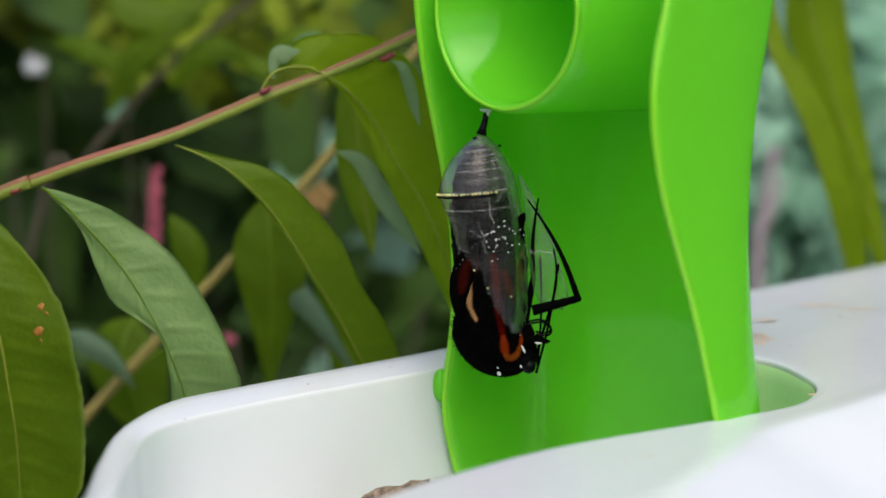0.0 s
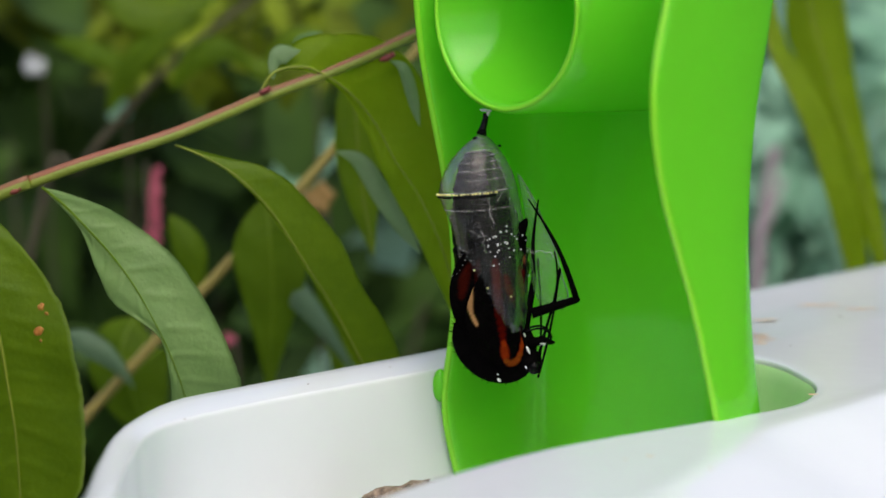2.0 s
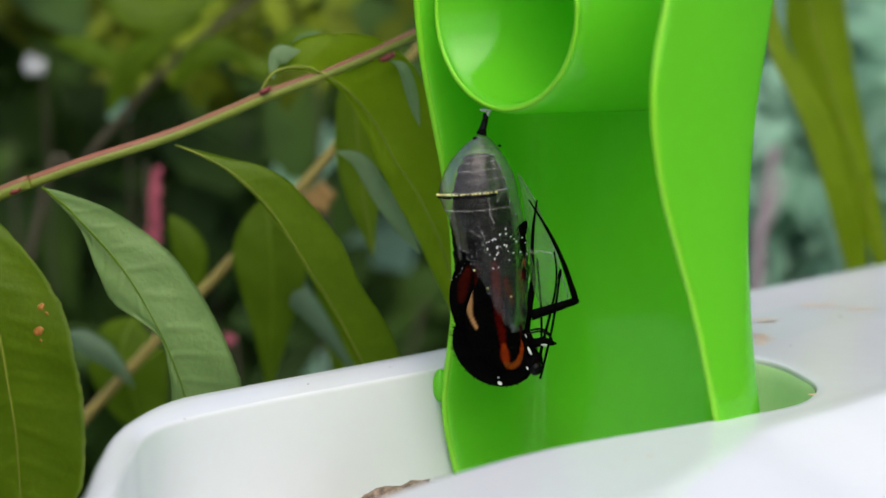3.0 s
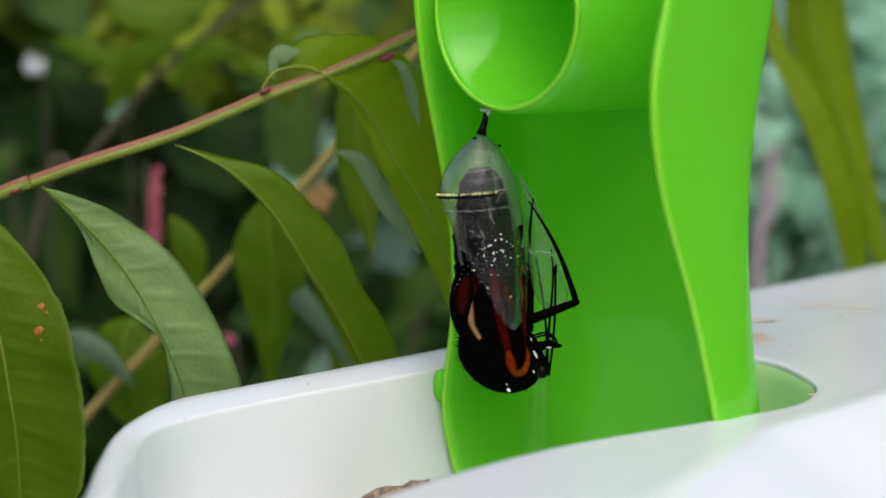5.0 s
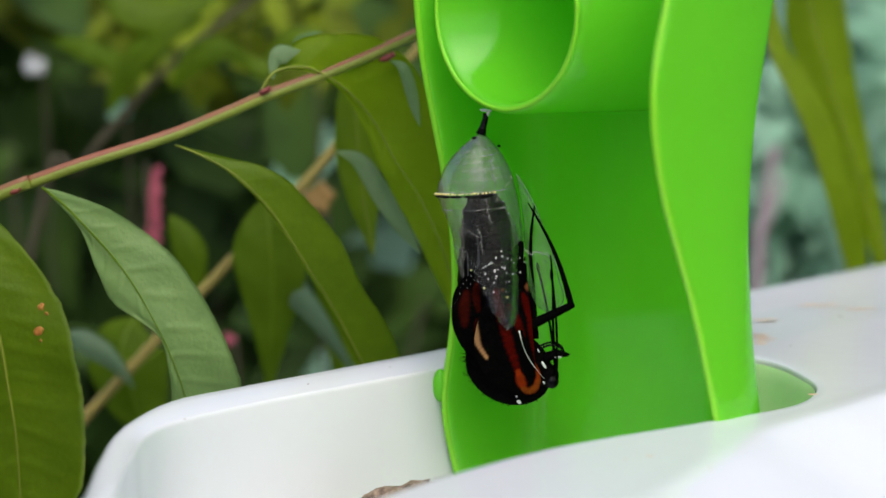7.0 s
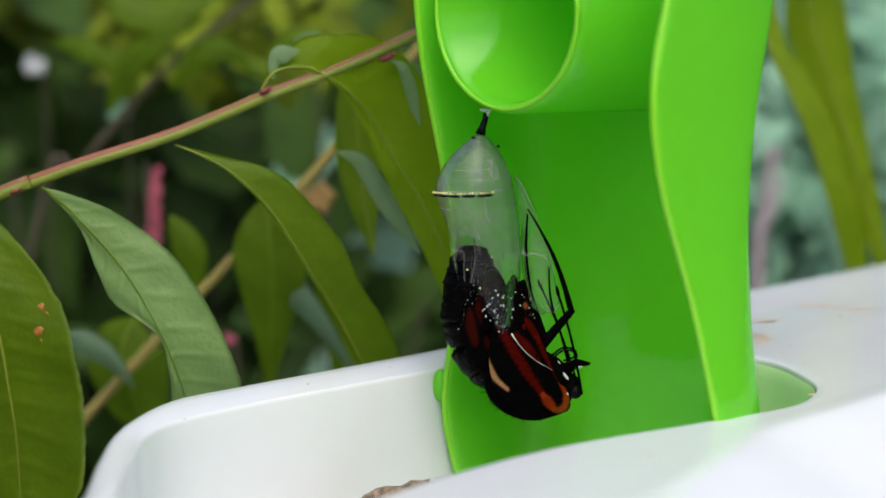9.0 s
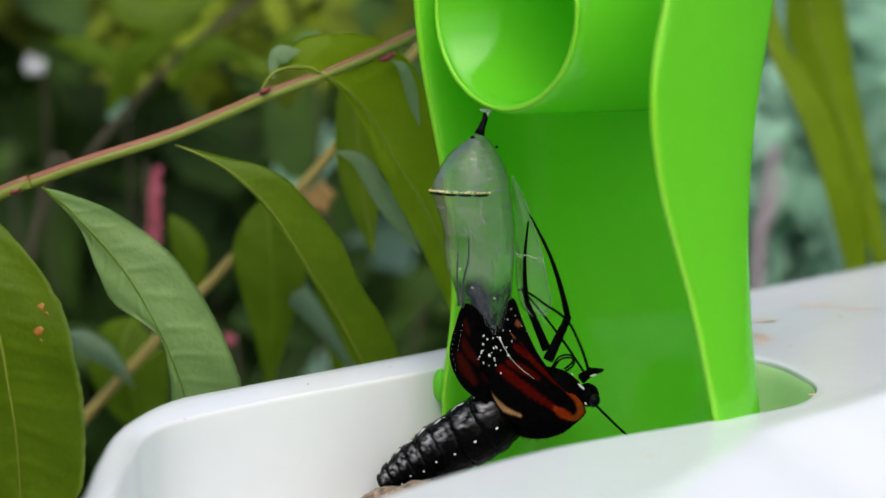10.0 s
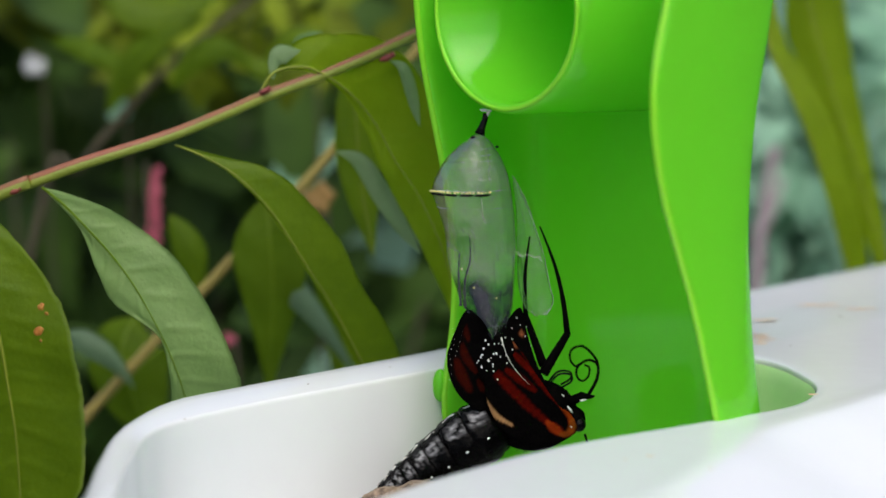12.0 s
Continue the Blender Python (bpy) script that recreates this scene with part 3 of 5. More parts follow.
def side_branch():
    br = thing("leafy_branch", (206, 220, -600), "long olive leaves hanging from a branch above the planter", "branch")
    bm = bmesh.new()
    tube(bm, catmull([(71.38, 184, 50.82), (80.33, 182, 44.99), (90.82, 182, 43.05), (107.32, 186, 44.36), (170, 200, 20), (200, 215, -120), (206, 220, -602)], 5), 1.6, 10)
    part("stem", bm, TWIG, br)
    blade("leaf", br, [(71.98, 182, 39.17), (75.41, 179, 22.12), (80.29, 177, 11.43), (84.94, 176, 0.41), (88.76, 176, -10.74), (92.0, 178, -20.25), (95.61, 180, -31.89), (98.98, 182, -43.03)], 6.0, LEAF_LIT, 0.0, 0.2, 0.03, seed=21,
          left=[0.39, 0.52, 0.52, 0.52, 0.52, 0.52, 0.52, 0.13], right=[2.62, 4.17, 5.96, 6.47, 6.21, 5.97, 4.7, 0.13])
    blade("leaf", br, [(84.74, 192, 41.75), (87.77, 192, 27.17), (91.43, 192, 15.16), (95.11, 192, 3.06), (99.49, 192, -9.13), (103.23, 192, -21.39), (105.86, 192, -32.37), (107.55, 192, -43.41)], 6.0, LEAF_LIT, 0.0, 0.2, 0.03, seed=22,
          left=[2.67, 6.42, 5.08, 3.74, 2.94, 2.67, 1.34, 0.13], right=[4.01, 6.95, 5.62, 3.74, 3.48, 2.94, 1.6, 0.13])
    blade("leaf", br, [(94.21, 200, 43.08), (98.09, 198, 10.75), (102.8, 198, -11.13), (105.25, 198, -24.94), (107.04, 198, -38.86)], 2.6, LEAF_LIT, 0.3, 0.3, 0.03, seed=23)


side_branch()


# ---- soft garden behind ----
def leaf_mass(rng, count, lo, hi, size, droop=0.6, wide=0.22):
    """Many small pointed leaves with a fold, spread through a box with gaps."""
    verts, faces = [], []
    made = 0
    while made < count:
        c = Vector([rng.uniform(a, b) for a, b in zip(lo, hi)])
        if noise.noise(c / (size * 3.2)) < -0.08:
            continue
        made += 1
        ln = size * rng.uniform(0.6, 1.3)
        d = Vector((rng.uniform(-1, 1), rng.uniform(-0.7, 0.7), rng.uniform(-1, 0.6) - droop * 0.4)).normalized()
        s = d.cross(Vector((rng.uniform(-0.4, 0.4), -1, rng.uniform(0.0, 0.9)))).normalized()
        nrm = s.cross(d)
        w = ln * wide * rng.uniform(0.7, 1.3)
        i = len(verts)
        verts += [c, c + d * ln * 0.3 + s * w + nrm * w * 0.3, c + d * ln * 0.7 + s * w * 0.75 + nrm * w * 0.1, c + d * ln - nrm * ln * 0.15,
                  c + d * ln * 0.7 - s * w * 0.75 + nrm * w * 0.1, c + d * ln * 0.3 - s * w + nrm * w * 0.3, c + d * ln * 0.35, c + d * ln * 0.7 - nrm * 0.05 * ln]
        faces += [(i, i + 1, i + 6), (i + 1, i + 2, i + 7, i + 6), (i + 2, i + 3, i + 7), (i, i + 6, i + 5), (i + 6, i + 7, i + 4, i + 5), (i + 7, i + 3, i + 4)]
    return verts, faces


def shrub(x, y, w, h, d, count, size, material, label, seed, z0=-600, top=None, low=-260):
    rng = random.Random(seed)
    top = h if top is None else top
    sh = thing("shrub", (x, y, z0), label, "shrub", group="garden shrubs")
    for k in range(5):
        a = Vector((x + rng.uniform(-0.1, 0.1) * w, y + rng.uniform(-0.2, 0.2) * d, z0 - 4))
        b = Vector((x + rng.uniform(-0.5, 0.5) * w, y + rng.uniform(-0.2, 0.4) * d, z0 + (top - z0) * rng.uniform(0.7, 0.9)))
        c = (a + b) / 2 + Vector((rng.uniform(-20, 20), rng.uniform(-20, 20), 10))
        bm = bmesh.new()
        tube(bm, catmull([a, c, b], 5), [3.4 - 0.28 * i for i in range(11)], 6)
        part("stem", bm, TWIG_DARK, sh)
    verts, faces = leaf_mass(rng, count, (x - w / 2, y - d / 2, low), (x + w / 2, y + d / 2, top), size)
    me = bpy.data.meshes.new("foliage")
    me.from_pydata([(v - Vector((x, y, z0))) * U for v in verts], [], faces)
    me.shade_smooth()
    tagged(link("foliage", me, sh, material), kind="stuff")


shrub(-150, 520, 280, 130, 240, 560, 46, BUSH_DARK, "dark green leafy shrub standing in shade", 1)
shrub(-110, 420, 230, 130, 110, 60, 40, BUSH_OLIVE, "olive yellow shrub with long leaves", 2, top=60, low=20)
shrub(-62, 310, 64, 34, 60, 60, 15, BUSH_OLIVE, "fine-leaved yellow-green shrub beside the planter", 9, top=34, low=8)
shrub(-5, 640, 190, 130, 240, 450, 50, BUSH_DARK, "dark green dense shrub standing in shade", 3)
shrub(185, 560, 210, 130, 200, 600, 52, BUSH_GREY, "soft grey-green shrub with feathery leaves", 4, top=45)
shrub(10, 470, 150, 110, 80, 45, 48, BUSH_GREY, "low grey-green shrub with feathery leaves", 5, top=-12)
shrub(150, 470, 130, 60, 70, 330, 26, BUSH_GREY, "low grey-green plants with soft leaves beyond the planter", 10, top=16, low=-140)
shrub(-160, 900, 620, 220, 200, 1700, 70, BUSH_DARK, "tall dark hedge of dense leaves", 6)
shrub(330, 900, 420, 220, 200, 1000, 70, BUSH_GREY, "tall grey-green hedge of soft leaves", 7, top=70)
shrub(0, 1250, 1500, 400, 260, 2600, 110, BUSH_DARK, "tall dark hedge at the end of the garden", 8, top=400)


def flower_spike():
    f = thing("flower_spike", (-75.57, 230, -50.02), "pink flower spike on a thin stalk", "flower")
    bm = bmesh.new()
    tube(bm, catmull([Vector((-78.32, 240, -57.85)) - Vector((0, 0, 570)), (-77.45, 234, -56.74), (-75.92, 232, -38.43), (-73.95, 230, -11.63)], 6), 0.6, 6)
    part("stalk", bm, TWIG_DARK, f)
    rng = random.Random(5)
    a, b = Vector((-75.0, 230, -31.0)), Vector((-73.8, 230, -11.6))
    bm = bmesh.new()
    for k in range(90):
        t = rng.random()
        p = a + (b - a) * t + Vector((rng.uniform(-1, 1), rng.uniform(-1, 1), 0)) * 1.35 * (1.1 - 0.5 * t)
        ball(bm, p, (0.8, 0.8, 1.2), 1)
    tagged(part("bloom", bm, PINK, f), kind="stuff")


flower_spike()


def bare_stalk():
    f = thing("plant_stalk", (112, 430, -600), "bare mauve stalk standing among grey-green plants", "plant stalk")
    bm = bmesh.new()
    tube(bm, catmull([(108, 432, -602), (111, 431, -200), (112.3, 430, -70), (114.2, 430, -48), (117.5, 430, -24)], 6), [2.6 - 0.03 * i for i in range(25)], 8)
    part("stalk", bm, MAUVE, f)
    bm = bmesh.new()
    tube(bm, catmull([(113.6, 430, -54), (117, 428, -46), (121, 428, -34)], 6), [1.4 - 0.05 * i for i in range(13)], 8)
    part("side_shoot", bm, MAUVE, f)


bare_stalk()


def blossom(c, r, seed, material=PETAL, label="small white flower out among the leaves"):
    c = Vector(c)
    f = thing("flower", c, label, "flower", group="garden flowers")
    rng = random.Random(seed)
    bm = bmesh.new()
    tube(bm, catmull([c, c + Vector((3, 4, -60)), Vector((c.x + 6, c.y + 10, -602))], 6), 0.5, 6)
    part("stalk", bm, TWIG_DARK, f)
    for k in range(5):
        t = 2 * math.pi * k / 5 + rng.random()
        d = Vector((math.cos(t), -0.35, math.sin(t)))
        bm = bmesh.new()
        ball(bm, c + d * r * 0.55, (r * 0.5, r * 0.16, r * 0.42), 2, Matrix.Rotation(-t, 4, "Y"))
        part("petal", bm, material, f)


blossom((-124.05, 330, 10.1), 3.6, 1)
blossom((-94.21, 300, -1.43), 3.6, 2, BUSH_GREY, "pale grey-green blossom among the leaves")
blossom((-53.7, 210, -52.29), 1.7, 3, PINK, "small pink flower low in the leaves")
blossom((-31.04, 215, -17.22), 4.0, 4, ORANGE_LEAF, "withered orange blossom among the leaves")
blossom((-39.06, 300, 17.37), 4.0, 5, BUSH_GREY, "pale grey-green blossom among the leaves")


# ---- chrysalis case ----
PIV = Vector((6.52, 22, 18.35))        # where the case hangs


def chrysalis():
    """The empty case, in units from its hanging point; x right, z up."""
    ch = thing("chrysalis_case", PIV, "clear split chrysalis case with gold-dotted band on a black stalk", "chrysalis")
    BASE[ch.name] = Vector((0, 0, 0))
    k = 0.0893
    zs = [-36, -45, -60, -80, -100, -125, -142, -160, -190, -220, -250, -280, -310, -340, -365, -385, -398, -404]
    xl = [-12, -22, -40, -58, -70, -79, -82, -76, -62, -52, -48, -40, -28, -14, 4, 22, 36, 46]
    xr = [-2, 10, 24, 38, 48, 56, 60, 64, 70, 74, 76, 77, 78, 78, 76, 72, 66, 56]
    n = 44

    def at(i, a, grow=0.0):
        c, h = (xl[i] + xr[i]) / 2, (xr[i] - xl[i]) / 2 + grow
        dep = 0.84 * h
        if math.sin(a) > 0 and zs[i] < -150:
            dep = max(dep, (62 + grow) * min(1, (420 + zs[i]) / 60))
        return Vector((c + h * math.cos(a), -dep * math.sin(a) * (1 - 0.12 * math.cos(a)), zs[i])) * k

    def at_z(z, a, grow=0.0):
        j = max(q for q in range(len(zs) - 1) if zs[q] >= z)
        t = (zs[j] - z) / (zs[j] - zs[j + 1])
        return at(j, a, grow).lerp(at(j + 1, a, grow), t)
    zz = list(np.linspace(-36, -404, 70))
    rows = [[at_z(z, 2 * math.pi * q / n) for q in range(n)] for z in zz]
    bm = bmesh.new()
    vs = grid(bm, rows, closed=True)
    bm.faces.new(vs[0])
    gone = []
    for f in bm.faces:
        c = f.calc_center_median() / k
        if c.y < 4:
            # open below a slanting edge on the near side
            edge = -232 if c.x < -40 else -232 - (c.x + 40) * 1.75
            if c.z < edge + 4 * noise.noise(c * 0.08):
                gone.append(f)
        elif c.x < -20 and c.z < -345 + 10 * noise.noise(c * 0.05):
            gone.append(f)
        elif c.x > 45 and c.z < -250 and c.y > 20:
            gone.append(f)
    bmesh.ops.delete(bm, geom=list(set(gone)), context="FACES")
    bmesh.ops.solidify(bm, geom=bm.faces[:], thickness=0.05)
    part("shell", bm, SHELL, ch)
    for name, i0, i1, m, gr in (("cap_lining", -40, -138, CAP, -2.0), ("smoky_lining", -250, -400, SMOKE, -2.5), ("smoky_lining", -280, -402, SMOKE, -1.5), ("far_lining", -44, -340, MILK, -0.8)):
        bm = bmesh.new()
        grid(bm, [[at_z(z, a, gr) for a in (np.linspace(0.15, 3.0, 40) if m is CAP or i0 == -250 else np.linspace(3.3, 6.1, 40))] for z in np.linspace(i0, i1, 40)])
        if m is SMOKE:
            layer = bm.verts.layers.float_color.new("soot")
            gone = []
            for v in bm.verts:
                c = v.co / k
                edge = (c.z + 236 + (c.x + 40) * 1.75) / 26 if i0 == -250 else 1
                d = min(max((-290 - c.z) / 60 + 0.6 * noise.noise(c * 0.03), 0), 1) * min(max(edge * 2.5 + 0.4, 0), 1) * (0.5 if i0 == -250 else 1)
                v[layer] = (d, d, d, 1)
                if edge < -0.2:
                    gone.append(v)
            bmesh.ops.delete(bm, geom=gone, context="VERTS")
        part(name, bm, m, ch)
    # stalk
    bm = bmesh.new()
    tube(bm, [Vector(p) * k for p in ((2, 0, -1), (1, 0, -12), (-3, 0, -26), (-6, 0, -38))], [0.42, 0.45, 0.55, 0.85], 10)
    ball(bm, Vector((-17, -6, -44)) * k, (0.45, 0.45, 0.25), 2)
    ball(bm, Vector((26, -8, -57)) * k, (0.28, 0.28, 0.2), 2)
    part("stalk", bm, BLACK_SHINY, ch, "black stalk")
    # segment ridges round the upper case
    for z in (-62, -72, -82, -95, -112, -132, -162):
        bm = bmesh.new()
        tube(bm, [at_z(z + 5 * (1.3 - a) + 1.2 * noise.noise((a * 2, z, 0)), a, 0.6) for a in np.linspace(0.5, 3.05, 26)], [0.03 + 0.04 * (1 + math.sin(2.3 * i + z)) * math.sin(math.pi * (i + 0.5) / 26) for i in range(26)], 5)
        part("ridge", bm, SHELL_EDGE, ch)
    # black band with gold dots
    for a0, a1 in ((1.15, 1.52), (1.56, 1.9), (1.95, 2.28), (2.31, 2.72), (2.76, 3.3)):
        bm = bmesh.new()
        tube(bm, [at_z(-139 + 5 * (1.3 - a), a, 1.2) for a in np.linspace(a0, a1, 7)], [0.1, 0.19, 0.2, 0.2, 0.2, 0.19, 0.1], 6)
        part("band", bm, BLACK_SHINY, ch, "black band")
    rng = random.Random(2)
    for a in np.linspace(1.15, 3.2, 22):
        bm = bmesh.new()
        q = rng.uniform(0.13, 0.24)
        ball(bm, at_z(-134.6 + 5 * (1.3 - a) + rng.uniform(-0.6, 0.6), a + rng.uniform(-0.02, 0.02), 1.8), (q * 1.2, q, q * 0.9), 1)
        part("gold_dot", bm, GOLD, ch, "gold dot")
    for z, a in ((-300, 1.9), (-316, 1.2), (-270, 2.2)):
        bm = bmesh.new()
        ball(bm, at_z(z, a, 1), (0.17, 0.15, 0.16), 1)
        part("gold_dot", bm, GOLD, ch, "gold dot")
    # torn lining
    rng = random.Random(9)
    for x0, z0, x1, z1, r in ((10, -60, 20, -140, 0.15), (2, -140, 8, -188, 0.14), (-12, -190, 0, -240, 0.15), (-30, -200, -12, -212, 0.12), (-52, -235, -30, -240, 0.12), (56, -100, 20, -150, 0.1)):
        bm = bmesh.new()
        pts = []
        for i in range(9):
            t = i / 8
            z = z0 + (z1 - z0) * t
            x = x0 + (x1 - x0) * t + rng.uniform(-1.4, 1.4)
            j = max(q for q in range(len(zs) - 1) if zs[q] >= z)
            c, h = (xl[j] + xr[j]) / 2, (xr[j] - xl[j]) / 2
            pts.append(at_z(z, math.acos(max(-0.98, min(0.98, (x - c) / h))), -1.5))
        tube(bm, pts, [r * rng.uniform(0.6, 1.4) for _ in pts], 5)
        part("torn_strip", bm, STRIP, ch, "torn whitish lining strip")
    # dark threads left hanging inside
    for pts in (((-8, 10, -222), (-4, 8, -262), (-10, 4, -300), (-6, 0, -348)), ((-24, 12, -250), (-22, 8, -290), (-14, 4, -345))):
        bm = bmesh.new()
        line = catmull([Vector(p) * k for p in pts], 5)
        tube(bm, line, [(0.1 + 0.16 * math.sin(1.7 * i) ** 2) * (0.4 + 0.8 * i / len(line)) for i in range(len(line))], 6)
        part("dark_thread", bm, SOOT, ch, "dark thread of old lining")
    # open flap that the legs cling to
    bm = bmesh.new()
    left = [(56, 0, -105), (66, 0, -150), (72, -4, -190), (76, -6, -240), (84, -8, -300), (98, -8, -336), (120, -6, -352)]
    right = [(60, 6, -108), (86, 14, -150), (106, 18, -195), (126, 18, -245), (140, 14, -295), (149, 8, -325), (138, 2, -349)]
    la, ra = catmull(left, 5), catmull(right, 5)
    rows = []
    for p, q in zip(la, ra):
        rows.append([(p.lerp(q, t) + Vector((0, 14 * math.sin(math.pi * t), 0))) * k for t in np.linspace(0, 1, 9)])
    grid(bm, rows)
    bmesh.ops.solidify(bm, geom=bm.faces[:], thickness=0.05)
    flap = part("flap", bm, FLAP, ch)
    bm = bmesh.new()
    tube(bm, [p * k for p in ra], 0.06, 5)
    part("flap_edge", bm, SHELL_EDGE, flap)
    bm = bmesh.new()
    tube(bm, [(p + Vector((rng.uniform(-2, 2), -6, rng.uniform(-3, 3)))) * k for p in catmull([(72, 0, -236), (88, 0, -246), (108, 0, -244), (122, 0, -250)], 4)], 0.2, 5)
    part("torn_strip", bm, STRIP, flap)
    return ch


CASE = chrysalis()

silk = thing("silk_pad", PIV + Vector((0.6, 0, 0.2)), "white silk pad stuck under the green spout", "silk")
bm = bmesh.new()
ball(bm, PIV + Vector((0.3, 0, 0.4)), (1.1, 0.9, 0.16), 3)
ball(bm, PIV + Vector((0.5, -0.2, 0.0)), (0.35, 0.35, 0.5), 2)
for v in bm.verts:
    v.co += 0.25 * noise.noise_vector(v.co * 2)
part("pad", bm, SILK, silk)

# ---- butterfly ----
K = 0.0905                        # fine unit of the butterfly's drawing, in model units

BUG_Y = 22.0
butterfly = thing("butterfly", (0, 0, 0), "orange and black butterfly coming out of its case, wings still crumpled", "butterfly")


def q2(x, y):
    """A point of the drawing (x right, y down from the wing root) in the butterfly's own space."""
    return Vector((x * K, 0, -y * K))


def wing_y(x, z, depth, c, r):
    d = ((x - c[0]) / r[0]) ** 2 + ((z - c[1]) / r[1]) ** 2
    return depth * (1 - 0.3 * min(d, 1.6))


def patch(outline, depth, c, r, lift=0.0, thick=0.12, steps=5, crumple=0.0, rings=6):
    """A domed sheet with the outline (drawing points), curved round the body."""
    pts = catmull([(*p, 0) for p in outline], steps, True)
    mid = sum(pts, Vector()) / len(pts)
    bm = bmesh.new()
    rows = []
    for kk in [0.4 / rings] + [i / rings for i in range(1, rings + 1)]:
        row = []
        for p in pts:
            s = mid + (p - mid) * kk
            y = -(wing_y(s.x, s.y, depth, c, r)) - lift * (1 - 0.6 * kk ** 2)
            y += crumple * (noise.noise((s.x * 0.05, s.y * 0.05, depth)) + 0.5 * noise.noise((s.x * 0.14, s.y * 0.14, depth)))
            v = q2(s.x, s.y)
            row.append(Vector((v.x, y, v.z)))
        rows.append(row)
    vs = grid(bm, rows, closed=True)
    bm.faces.new(vs[0])
    bmesh.ops.recalc_face_normals(bm, faces=bm.faces)
    bmesh.ops.solidify(bm, geom=bm.faces[:], thickness=thick)
    return bm


def pattern(bm, streaks, base=(0.0015, 0.0013, 0.0013)):
    """Colours of the wing scales: soft-edged streaks on black."""
    layer = bm.verts.layers.float_color.new("scales_and_sheen")
    lines = [(catmull([(*p, 0) for p in pts], 5), half, col) for pts, half, col in streaks]
    for v in bm.verts:
        x, y = v.co.x / K, -v.co.z / K
        c = Vector(base)
        for line, half, col in lines:
            n = len(line) - 1
            best, at = 1e9, 0
            for i, p in enumerate(line):
                d = math.hypot(p.x - x, p.y - y)
                if d < best:
                    best, at = d, i / n
            w = half * (0.45 + 0.55 * math.sin(math.pi * (0.08 + 0.84 * at))) * (1 + 0.12 * noise.noise((x * 0.09, y * 0.09, half)))
            t = min(max((1.45 * w - best) / (0.95 * w), 0), 1)
            t = t * t * (3 - 2 * t)
            c = c.lerp(Vector(col), t)
        v[layer] = (*c, 1)


def dots(parent, spots, depth, c, r, crumple):
    for x, y, s in spots:
        v = q2(x, y)
        yy = -wing_y(x, y, depth, c, r) - 0.2 + crumple * (noise.noise((x * 0.05, y * 0.05, depth)) + 0.5 * noise.noise((x * 0.14, y * 0.14, depth)))
        bm = bmesh.new()
        ball(bm, (v.x, yy, v.z), (s * K, 0.12, s * 1.3 * K), 2)
        part("white_spot", bm, SPOT, parent)


RUST_C, ORANGE_C, TAN_C, BROWN_C = (0.06, 0.0025, 0.001), (0.185, 0.04, 0.005), (0.31, 0.165, 0.07), (0.16, 0.05, 0.02)


